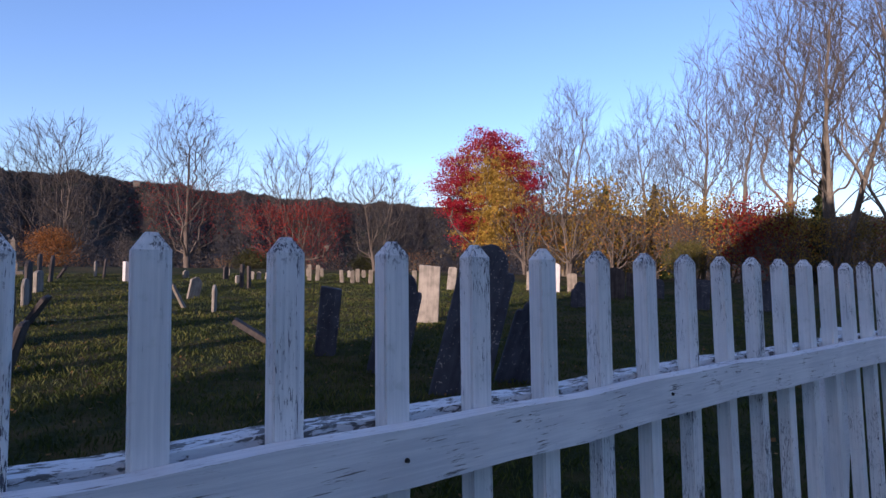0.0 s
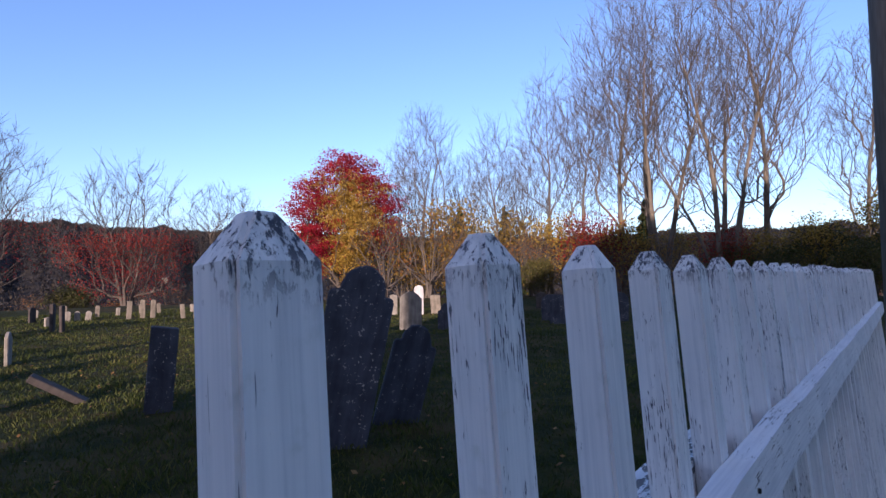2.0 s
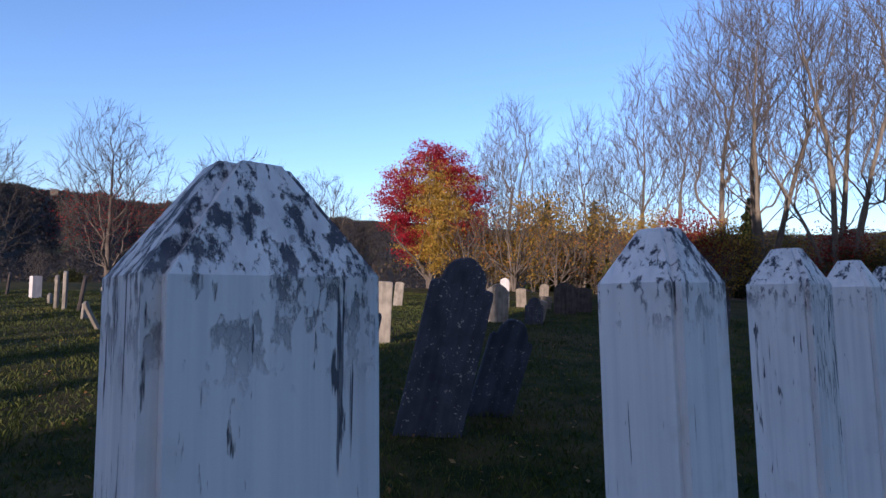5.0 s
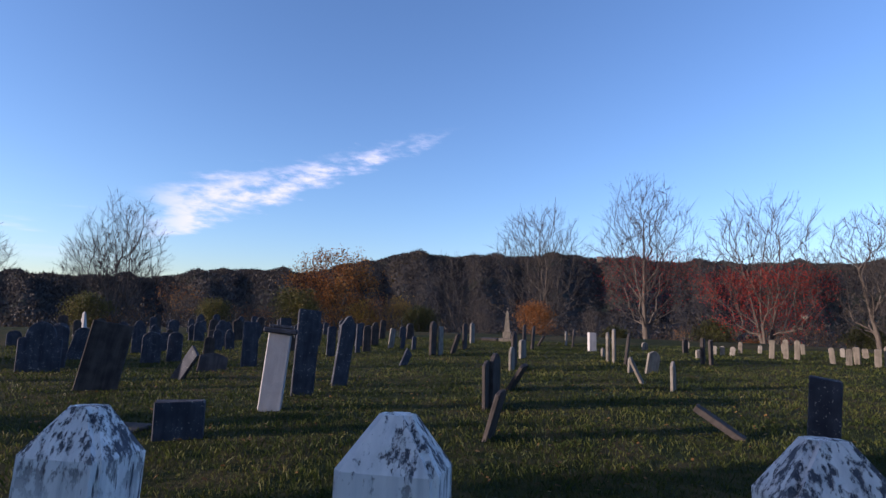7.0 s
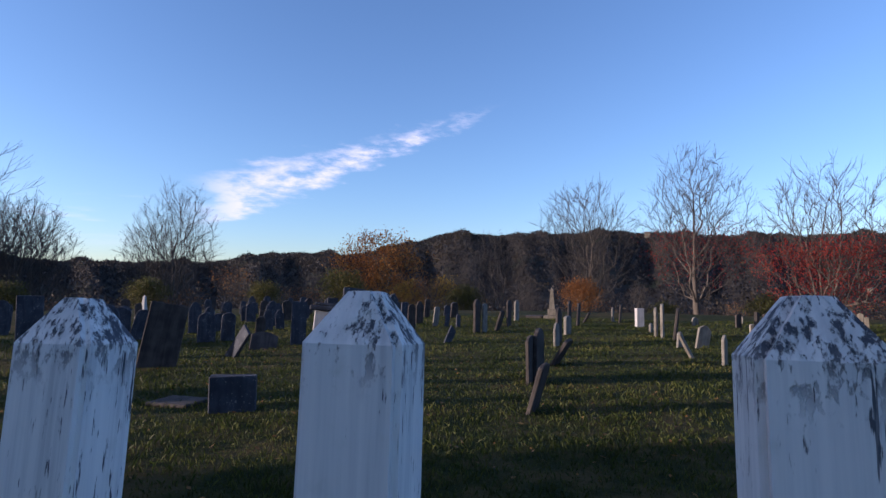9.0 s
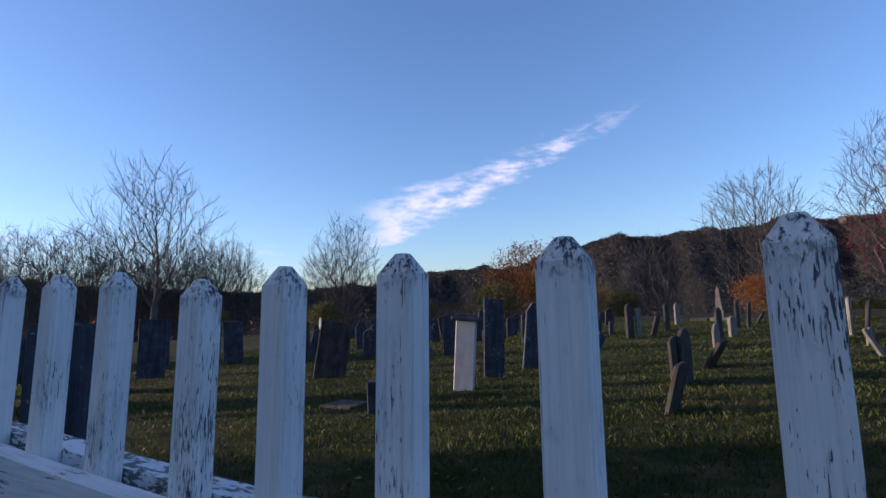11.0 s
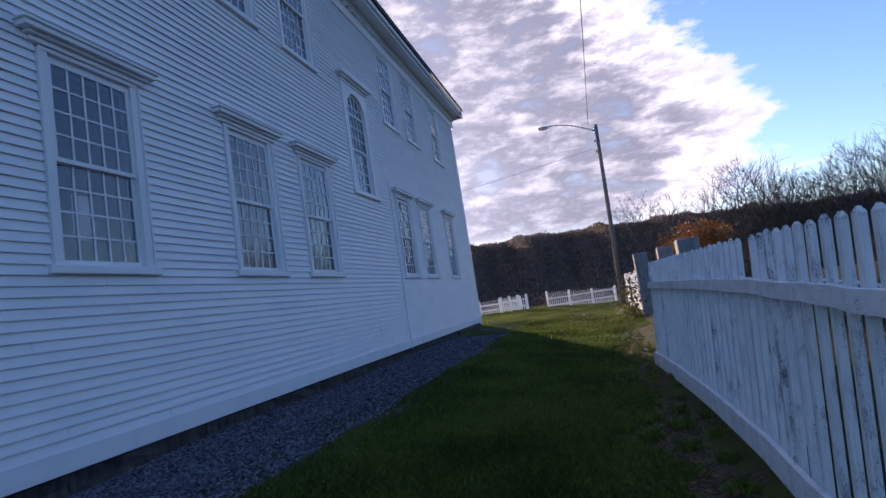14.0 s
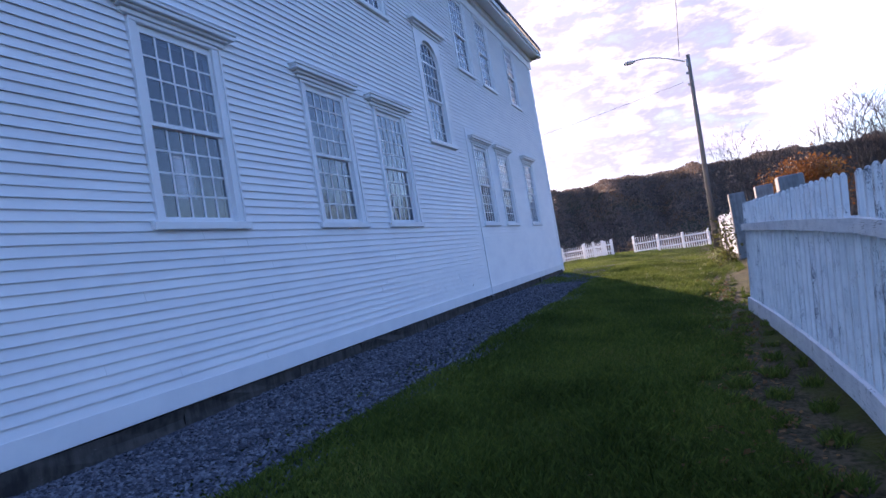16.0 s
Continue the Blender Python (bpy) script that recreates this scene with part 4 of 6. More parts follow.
for k in range(46):
    r = random.Random(100 + k)
    gx = -21 + (k * 0.618034 % 1) * 15 + r.uniform(-0.6, 0.6)
    gravestone(gx, 17.5 + (k % 9) * 1.7 + r.uniform(-0.6, 0.6) + max(0, -gx - 14) * 0.6, r.uniform(0.28, 0.45), r.uniform(0.6, 1.0), ("round", "tympanum", "round", "segment")[k % 4], (M_SLATE, M_SLATE2)[k % 3 == 0], 0.08, 38 + r.uniform(-8, 8), r.uniform(-7, 8), 0, DK)

# taller stones between
gravestone(-3.95, 8.9, 0.38, 1.48, "square", M_SLATE, 0.12, 30, 3, 1, "tall square dark slate pillar stone")
gravestone(-3.85, 10.4, 0.30, 1.40, "pointed", M_SLATE, 0.12, 34, 8, 3, "tall dark gravestone leaning to one side")
gravestone(-3.9, 5.5, 0.52, 0.42, "square", M_SLATE, 0.16, 28, 0, 0, "low square dark stone block in the grass")


def white_pillar():
    p = tagged(empty("pillar_monument", pose(-3.78, 7.4, -0.05, -2, 5, 22)), "leaning white marble pillar with a dark stone cap", "monument")
    box("shaft", -0.16, 0.16, -0.14, 0.14, 0, 1.17, M_WHITE, p, bevel=0.012)
    box("stained_side", -0.1635, -0.16, -0.11, 0.11, 0.05, 0.95, M_SANDST, p, "rust-stained side of the shaft")
    box("cap", -0.235, 0.235, -0.215, 0.215, 1.172, 1.245, M_SLATE, p, "dark slate cap", bevel=0.015)
    box("neck", -0.17, 0.17, -0.15, 0.15, 1.247, 1.29, M_SLATE, p, "dark slate cap", bevel=0.01)


white_pillar()


def obelisk(x, y, s=1.0, mat=M_SANDST, label="grey stone obelisk monument on a stepped base"):
    o = tagged(empty("obelisk", Matrix.Translation((x, y, z_at(x, y)))), label, "monument")
    box("base", -0.42 * s, 0.42 * s, -0.42 * s, 0.42 * s, -0.1, 0.16 * s, mat, o, bevel=0.02)
    box("plinth", -0.22 * s, 0.22 * s, -0.22 * s, 0.22 * s, 0.162 * s, 0.5 * s, mat, o, bevel=0.02)
    bm = bmesh.new()
    bmesh.ops.create_cone(bm, cap_ends=True, segments=4, radius1=0.22 * s, radius2=0.11 * s, depth=0.95 * s)
    part("shaft", bm, mat, o, at=pose(0, 0, 0.98 * s, 0, 0, 45))
    bm = bmesh.new()
    bmesh.ops.create_cone(bm, cap_ends=True, segments=4, radius1=0.14 * s, radius2=0.01, depth=0.2 * s)
    part("tip", bm, mat, o, at=pose(0, 0, 1.555 * s, 0, 0, 45))


obelisk(-1.6, 30.0)
obelisk(-19.5, 21.0, 0.65, M_WHITE, "white marble obelisk among dark stones")
tagged(box("ledger_slab", -3.0, -2.1, 29.6, 30.6, -0.02, 0.13, M_SLATE2, bevel=0.03), "low flat stone slab beside the obelisk", "slab")
tagged(box("fallen_stone", -5.15, -4.55, 5.5, 6.0, -0.01, 0.04, M_SLATE2, bevel=0.015), "flat fallen stone lying in the grass", "gravestone")

# a row seen edge on, running away from the fence
gravestone(-0.62, 8.9, 0.55, 0.85, "round", M_SLATE2, 0.07, 82, 2, 0, "thin old gravestone seen edge on")
gravestone(-0.72, 8.6, 0.45, 0.75, "segment", M_SLATE2, 0.05, 84, -3, 0, "thin old gravestone seen edge on")
gravestone(-0.55, 6.6, 0.40, 0.62, "segment", M_SLATE2, 0.05, 80, 0, -16, "thin gravestone leaning over in its row")
gravestone(-0.55, 10.9, 0.5, 0.62, "segment", M_SLATE2, 0.07, 78, 0, -32, "thin gravestone leaning over in its row")
gravestone(-0.62, 14.8, 0.5, 0.62, "round", M_MARBLE, 0.06, 80, 0, 0, LT)
gravestone(-0.60, 15.6, 0.5, 1.0, "round", M_SLATE2, 0.07, 80, 1, 0, "tall thin gravestone seen edge on")
gravestone(-0.45, 18.7, 0.45, 0.62, "segment", M_MARBLE, 0.10, 70, 0, 0, LT)
gravestone(-0.5, 23.1, 0.5, 1.05, "round", M_SLATE2, 0.07, 80, 0, 0, "thin old gravestone seen edge on")
gravestone(-0.2, 24.4, 0.5, 0.98, "round", M_SLATE2, 0.07, 80, 0, -4, "thin old gravestone seen edge on")
gravestone(0.0, 26.7, 0.5, 0.55, "segment", M_SLATE2, 0.07, 80, 0, -30, "thin gravestone leaning over in its row")
gravestone(-3.5, 18.6, 0.5, 1.16, "round", M_SLATE2, 0.09, 80, 0, 0, "tall thin gravestone seen edge on")
gravestone(-3.3, 19.0, 0.45, 1.0, "segment", M_MARBLE, 0.06, 82, 0, 0, LT)
gravestone(-3.05, 19.9, 0.45, 0.78, "segment", M_SLATE2, 0.07, 80, 0, -18, "thin gravestone leaning over in its row")
gravestone(-2.9, 22.4, 0.45, 1.05, "segment", M_SLATE2, 0.08, 80, 0, 0, "tall thin gravestone seen edge on")
gravestone(-3.1, 26.7, 0.45, 0.98, "round", M_MARBLE, 0.09, 75, 0, 0, LT)
gravestone(1.4, 27.6, 0.45, 0.68, "round", M_MARBLE, 0.06, 80, 0, 0, LT)
gravestone(1.65, 26.7, 0.45, 0.85, "round", M_SLATE2, 0.06, 80, 0, -5, "thin old gravestone seen edge on")
gravestone(2.3, 24.0, 0.32, 0.78, "square", M_WHITE, 0.2, 20, 0, 0, "white marble headstone block")
gravestone(2.4, 20.9, 0.4, 0.33, "segment", M_MARBLE, 0.07, 75, 0, 0, LT)
gravestone(2.35, 19.0, 0.5, 0.95, "round", M_MARBLE, 0.08, 78, 0, 0, LT)
gravestone(2.5, 18.6, 0.5, 1.08, "segment", M_MARBLE, 0.08, 78, 0, 0, LT)
gravestone(2.75, 18.0, 0.5, 0.98, "round", M_SLATE2, 0.08, 78, 0, -7, "thin old gravestone seen edge on")
gravestone(2.5, 15.4, 0.3, 0.42, "pointed", M_MARBLE, 0.06, 60, 10, 0, LT)
gravestone(2.45, 13.0, 0.234, 0.60, "segment", M_SANDST, 0.06, 70, 0, 26, "thin buff gravestone leaning over")
gravestone(3.0, 15.3, 0.36, 0.60, "pointed", M_MARBLE, 0.07, 25, 12, 0, "broken pale gravestone leaning sideways")
gravestone(2.85, 12.1, 0.4, 0.6, "pointed", M_MARBLE, 0.06, 70, 2, 0, LT)
gravestone(5.4, 19.3, 0.4, 0.85, "square", M_SLATE2, 0.09, 65, 3, 0, "dark square gravestone seen edge on")
gravestone(6.0, 21.9, 0.3, 0.33, "segment", M_MARBLE, 0.1, 20, 0, 0, LT)
gravestone(6.3, 25.2, 0.28, 0.58, "round", M_SLATE2, 0.08, 30, 0, 0, DK)
gravestone(4.7, 25.6, 0.3, 0.36, "round", M_MARBLE, 0.08, 30, 0, 0, LT)
gravestone(5.6, 19.1, 0.2, 0.8, "segment", M_SLATE2, 0.08, 50, -2, 0, "dark square gravestone seen edge on")
# pale stones of the sunlit north row
gravestone(7.3, 24.7, 0.2, 0.40, "round", M_MARBLE, 0.07, -20, 4, 0, LT)
gravestone(7.7, 24.9, 0.2, 0.38, "round", M_MARBLE, 0.07, -20, 0, 0, LT)
gravestone(8.0, 24.7, 0.2, 0.38, "round", M_MARBLE, 0.07, -20, 6, 0, LT)
gravestone(9.1, 23.6, 0.187, 0.72, "segment", M_SANDST, 0.08, -20, 3, 0, BF)
gravestone(9.55, 23.4, 0.187, 0.76, "round", M_SANDST, 0.08, -20, 0, 0, BF)
gravestone(9.85, 23.2, 0.187, 0.74, "round", M_SANDST, 0.08, -20, 2, 0, BF)
gravestone(10.5, 21.9, 0.172, 0.58, "round", M_SANDST, 0.08, -20, -5, 0, BF)
gravestone(10.85, 21.6, 0.187, 0.58, "round", M_SANDST, 0.08, -20, 2, 0, BF)
gravestone(11.35, 22.0, 0.203, 0.62, "segment", M_SANDST, 0.08, -20, -4, 0, BF)
gravestone(11.55, 21.2, 0.203, 0.62, "segment", M_SANDST, 0.08, -20, 2, 0, BF)
gravestone(12.0, 21.4, 0.234, 0.72, "round", M_SANDST, 0.08, -20, 0, 0, BF)
gravestone(13.4, 22.0, 0.25, 0.75, "round", M_SANDST, 0.08, -25, 3, 0, BF)
gravestone(14.0, 21.4, 0.234, 0.56, "segment", M_SANDST, 0.08, -25, 0, 0, BF)
for k in range(9):
    r = random.Random(500 + k)
    gravestone(7 + k * 0.95 + r.uniform(-0.2, 0.2), 27.5 - k * 0.25 + r.uniform(-0.8, 0.8), r.uniform(0.15, 0.22), r.uniform(0.28, 0.55), ("round", "segment")[k % 2], (M_SANDST, M_MARBLE)[k % 3 == 0], 0.08, -20, r.uniform(-6, 6), 0, BF)
# the dark stones close to the fence
gravestone(2.9, 6.05, 0.28, 0.93, "square", M_SLATE, 0.13, -25, 4, 0, "narrow squared slate stub with a broken top")
gravestone(3.1, 4.75, 0.46, 1.20, "tympanum", M_SLATE, 0.08, -38, 10, 3, "dark slate gravestone with rounded tympanum, leaning")
gravestone(3.25, 3.55, 0.58, 1.58, "tympanum", M_SLATE, 0.09, -40, 12, 3, "large dark slate gravestone with lichen spots, leaning")
gravestone(4.15, 3.7, 0.44, 1.0, "tympanum", M_SLATE, 0.08, -40, 16, 3, "dark slate gravestone leaning behind a larger one")
gravestone(6.2, 8.5, 0.44, 1.18, "square", M_MARBLE, 0.12, -35, 1, 0, "tall pale streaked marble gravestone")
gravestone(11.6, 10.5, 0.62, 1.08, "pointed", M_MARBLE, 0.09, -50, 1, 0, "broad pale carved marble gravestone")
gravestone(12.0, 9.5, 0.5, 0.74, "tympanum", M_SLATE, 0.08, -52, 0, 0, DK)
gravestone(16.0, 8.5, 0.6, 0.84, "round", M_SLATE, 0.09, -60, 0, 0, "broad dark round-topped gravestone")
gravestone(16.6, 6.5, 0.5, 0.88, "round", M_SLATE, 0.08, -65, 2, 0, DK)
gravestone(16.2, 14.4, 0.36, 1.15, "round", M_WHITE, 0.08, -48, 0, 0, "white round-topped marble gravestone")
gravestone(15.9, 15.5, 0.30, 0.80, "segment", M_MARBLE, 0.08, -45, 0, 0, LT)
gravestone(17.0, 14.2, 0.4, 0.75, "segment", M_SANDST, 0.08, -48, -3, 0, BF)
gravestone(15.7, 11.2, 0.72, 1.08, "round", M_SLATE2, 0.10, -54, 0, 0, "broad dark round-topped gravestone")
gravestone(17.4, 11.6, 0.58, 0.9, "square", M_SLATE2, 0.10, -56, 0, 0, DK)
gravestone(17.5, 13.4, 0.42, 0.48, "square", M_SANDST, 0.1, -52, 0, 0, BF)
gravestone(17.9, 11.0, 0.5, 0.72, "round", M_SLATE, 0.1, -58, 0, 0, DK)
gravestone(15.2, 7.8, 0.5, 0.88, "square", M_SLATE, 0.09, -62, 0, 0, DK)
gravestone(12.8, 10.0, 0.3, 0.62, "segment", M_MARBLE, 0.08, -50, 10, 0, LT)
gravestone(13.4, 18.8, 0.3, 0.8, "round", M_SLATE2, 0.08, -35, 0, 0, DK)
gravestone(12.6, 16.5, 0.34, 0.9, "segment", M_MARBLE, 0.08, -40, 4, 0, LT)
gravestone(18.4, 16.5, 0.34, 0.8, "round", M_MARBLE, 0.08, -45, -4, 0, LT)
gravestone(19.6, 15.2, 0.4, 0.9, "round", M_SANDST, 0.08, -50, 3, 0, BF)
gravestone(21.5, 12.0, 0.5, 0.7, "round", M_SLATE2, 0.1, -60, 0, 0, DK)
# a slab lying tilted
slab = box("fallen_gravestone", -0.34, 0.34, -0.13, 0.13, -0.04, 0.04, M_SLATE2, bevel=0.01)
slab.matrix_basis = pose(2.38, 7.5, 0.16, 0, 33, -20)
tagged(slab, "brown gravestone slab propped at a slant in the grass", "gravestone")

# ---- granite posts and the second stretch of fence ----
def granite_post(x, y, w, h, yaw=0):
    ob = box("granite_post", -w / 2, w / 2, -w / 2, w / 2, -0.2, h, M_GRANITE, bevel=0.025)
    ob.matrix_basis = pose(x, y, z_at(x, y), 0, 0, yaw) @ Matrix.Translation((0, 0, (h - 0.2) / 2))
    return tagged(ob, "squared grey granite gate post", "post", "granite posts")


granite_post(-20.5, 0.6, 0.46, 2.12)
granite_post(-16.6, 0.95, 0.40, 2.02)
granite_post(-14.6, 1.25, 0.5, 2.05)


def far_fence(x0, y0, x1, y1, h, label, step=0.13):
    f = tagged(empty("picket_fence"), label, "fence")
    L = math.hypot(x1 - x0, y1 - y0)
    n = int(L / step)
    bm = box_bm(bmesh.new(), -0.03, 0.03, -0.012, 0.012, 0.05, h)
    vs = [v for v in bm.verts if v.co.z > h - 0.01]
    for v in vs:
        v.co.x *= 0.25
    me = bpy.data.meshes.new("picket")
    bm.to_mesh(me)
    bm.free()
    me.materials.append(M_TRIM)
    ang = math.degrees(math.atan2(y1 - y0, x1 - x0))
    for i in range(n + 1):
        k = i / max(n, 1)
        x, y = x0 + (x1 - x0) * k, y0 + (y1 - y0) * k
        piece("picket", me, f, pose(x, y, z_at(x, y), 0, 0, ang))
    for zz in (0.25, h - 0.25):
        bm = box_bm(bmesh.new(), 0, L, 0.013, 0.05, zz - 0.04, zz + 0.04)
        part("rail", bm, M_TRIM, f, at=pose(x0, y0, z_at((x0 + x1) / 2, (y0 + y1) / 2), 0, 0, ang))
    for k in (0.0, 0.33, 0.66, 1.0):
        x, y = x0 + (x1 - x0) * k, y0 + (y1 - y0) * k
        ob = box("post", -0.06, 0.06, -0.06, 0.06, -0.1, h + 0.06, M_TRIM, f)
        ob.matrix_basis = pose(x, y, z_at(x, y), 0, 0, ang) @ Matrix.Translation((0, 0.09, h / 2))
    return f


far_fence(-36.5, -4.2, -37.5, 0.1, 0.95, "white picket fence closing the far end of the lane")
far_fence(-34.0, -9.5, -36.0, -5.9, 0.85, "white picket fence beside a gateway")
far_fence(-34.6, -6.9, -35.6, -5.4, 0.9, "white wooden gate standing half open")
far_fence(-28.5, 0.35, -21.0, 0.55, 1.5, "white picket fence overgrown with vines", 0.14)


def lamp_post():
    x, y, h = -32.0, 0.2, 10.2
    lamp = tagged(empty("street_lamp", pose(x, y, z_at(x, y), -1.6, 0, 0)), "wooden utility pole with a street lamp on a curved arm", "street lamp")
    bm = bmesh.new()
    bmesh.ops.create_cone(bm, cap_ends=True, segments=14, radius1=0.145, radius2=0.09, depth=h + 0.3)
    part("pole", bm, M_POLE, lamp, at=Matrix.Translation((0, 0, (h - 0.3) / 2)), smooth=True)
    pts = [(0, -0.1 - 2.55 * i / 10, h - 0.35 + 0.75 * math.sin(i / 10 * 1.7)) for i in range(11)]
    v, f = tubes([(a, b, 0.035, 0.035) for a, b in zip(pts, pts[1:])], 8)
    me = mesh_of("arm", v, f, M_METAL)
    piece("arm", me, lamp, Matrix())
    bm = bmesh.new()
    bmesh.ops.create_uvsphere(bm, u_segments=12, v_segments=8, radius=0.5)
    bmesh.ops.scale(bm, vec=(0.30, 0.66, 0.22), verts=bm.verts[:])
    part("lamp_head", bm, M_METAL, lamp, "grey lamp head", Matrix.Translation((0, -2.9, h + 0.36)), smooth=True)
    box("bracket", -0.08, 0.08, -0.14, -0.02, h - 0.6, h - 0.2, M_METAL, lamp)
    for zz in (h - 1.0, h - 1.6):
        box("insulator", -0.06, 0.06, -0.20, -0.1, zz, zz + 0.12, M_METAL, lamp)
    return x, y, h


LX, LY, LH = lamp_post()


def utility_pole():
    x, y, h = 10.4, -0.12, 11.0
    p = tagged(empty("utility_pole", Matrix.Translation((x, y, z_at(x, y)))), "dark brown wooden utility pole", "pole")
    bm = bmesh.new()
    bmesh.ops.create_cone(bm, cap_ends=True, segments=14, radius1=0.14, radius2=0.11, depth=h + 0.4)
    part("pole", bm, M_POLE, p, at=Matrix.Translation((0, 0, (h - 0.4) / 2)), smooth=True)
    box("bracket", -0.3, 0.3, -0.06, 0.06, h - 1.0, h - 0.88, M_METAL, p)
    return x, y, h


UX, UY, UH = utility_pole()


def cable(a, b, sag, r=0.012, label="black overhead cable between the poles"):
    n = 24
    pts = [(a[0] + (b[0] - a[0]) * i / n, a[1] + (b[1] - a[1]) * i / n, a[2] + (b[2] - a[2]) * i / n - sag * 4 * (i / n) * (1 - i / n)) for i in range(n + 1)]
    v, f = tubes([(p, q, r, r) for p, q in zip(pts, pts[1:])], 5)
    return tagged(new("overhead_cable", mesh_of("overhead_cable", v, f, M_WIRE)), label, "cable")


cable((LX, LY - 0.12, LH - 0.1), (UX, UY - 0.1, UH - 0.9), 0.5, 0.016)
cable((LX, LY - 0.15, LH - 1.5), (LX - 8, LY - 42, 8.5), 0.8, 0.008, "thin overhead cable running off from the lamp pole")


# ---- trees ----
def tubes_of(pos, parent, rad, keep, sides):
    idx = [i for i in keep if parent[i] >= 0]
    if not idx:
        return np.zeros((0, 3)), np.zeros((0, sides), int)
    return tubes([(pos[parent[i]], pos[i], max(rad[i], min(rad[parent[i]], rad[i] * 1.7)), rad[i]) for i in idx], sides)


def grow(nr, height, trunk_r, wide, low=0.16, stems=1, tips=520, thin=0.011, rise=0.55, belly=0.62, ragged=0.12, fork=0.42, twiggy=3):
    """A leafless tree grown towards points in its crown: node places, parents, radii, and the twigs' ends.
    wide: crown radius over height; low: where the crown begins; belly: height of its widest part; rise: how steeply limbs climb."""
    pos, parent, heading, run = [], [], [], []

    def add(p, par, d, length):
        pos.append(p)
        parent.append(par)
        heading.append(d)
        run.append(length)
        return len(pos) - 1

    for s in range(stems):
        a = 2 * math.pi * s / stems + nr.uniform(-0.5, 0.5)
        off = np.array([math.cos(a), math.sin(a), 0.0]) * (0.0 if stems == 1 else trunk_r * 1.2)
        d = np.array([math.cos(a), math.sin(a), 0.0]) * (0.03 if stems == 1 else nr.uniform(0.10, 0.26)) + np.array([0, 0, 1.0])
        d /= np.linalg.norm(d)
        i, p, top = add(off, -1, d, 0.0), off, height * nr.uniform(fork * 0.85, fork * 1.15)
        n = max(4, int(top / 0.7))
        for k in range(n):
            d = d + nr.normal(0, 0.035, 3) * np.array([1, 1, 0])
            d /= np.linalg.norm(d)
            p = p + d * top / n
            i = add(p, i, d, run[i] + top / n)
    # points of the crown
    dirs = nr.normal(size=(tips * 3, 3))
    dirs /= np.linalg.norm(dirs, axis=1, keepdims=True)
    u = dirs * (nr.random((tips * 3, 1)) ** 0.36)
    lobes = 1 + ragged * np.sin(4 * np.arctan2(u[:, 1], u[:, 0]) + 5 * u[:, 2] + nr.uniform(0, 6)) + nr.normal(0, ragged * 0.5, len(u))
    zc, up, dn = belly * height, (1 - belly) * height, (belly - low) * height
    q = np.stack([u[:, 0] * wide * height * lobes, u[:, 1] * wide * height * lobes, zc + np.where(u[:, 2] > 0, u[:, 2] * up * np.minimum(lobes, 1.05), u[:, 2] * dn)], 1)[:tips]
    q = q[np.argsort(np.linalg.norm(q - np.array([0, 0, low * height * 0.6]), axis=1))]
    ends = []
    for t in q:
        P = np.array(pos)
        v = t - P
        dist = np.linalg.norm(v, axis=1) + 1e-6
        climb = v[:, 2] / dist
        turn = np.einsum("ij,ij->i", v, np.array(heading)) / dist
        cost = dist * (1 + 0.9 * np.clip(rise - climb, 0, 2) * 2 + 1.5 * np.clip(0.88 - turn, 0, 2)) + 0.25 * np.array(run)
        cost[P[:, 2] < low * height * 0.75] += height
        j = int(np.argmin(cost))
        L = dist[j]
        c = P[j] + (heading[j] * 0.12 + v[j] / L * 0.88) * L * 0.5 + np.array([0, 0, -0.012 * L])
        n = max(2, int(L / 0.55))
        prev, i = P[j], j
        for k in range(1, n + 1):
            f = k / n
            p = P[j] * (1 - f) ** 2 + c * 2 * f * (1 - f) + t * f * f + nr.normal(0, 0.018, 3) * (k < n)
            d = p - prev
            step = np.linalg.norm(d) + 1e-9
            i = add(p, i, d / step, run[i] + step)
            prev = p
        ends.append(i)
    m = len(pos)
    load = np.zeros(m)
    has_kid = np.zeros(m, bool)
    for i in range(m - 1, -1, -1):
        load[i] = max(load[i], 1.0)
        if parent[i] >= 0:
            load[parent[i]] += load[i]
            has_kid[parent[i]] = True
    load = np.where(has_kid, load, 1.0)
    # thickness follows the number of shoots carried
    rad = thin * load ** (math.log(trunk_r / thin) / math.log(load.max()))
    # fine shoots at the outside of the crown
    P = np.array(pos)
    shoots, tip_pts = [], [P[i] for i in ends]
    slim = [i for i in range(m) if load[i] < 3.5 and parent[i] >= 0 and P[i][2] > low * height]
    for i in slim:
        for k in range(twiggy if not has_kid[i] else 1 + int(nr.random() < 0.4)):
            d = heading[i] + nr.normal(0, 0.30, 3) + np.array([0, 0, 0.15])
            d /= np.linalg.norm(d)
            e = P[i] + d * height * nr.uniform(0.03, 0.085)
            shoots.append((P[i], e, thin, thin * 0.7))
            tip_pts.append(e)
    return P, parent, rad, shoots, np.array(tip_pts)


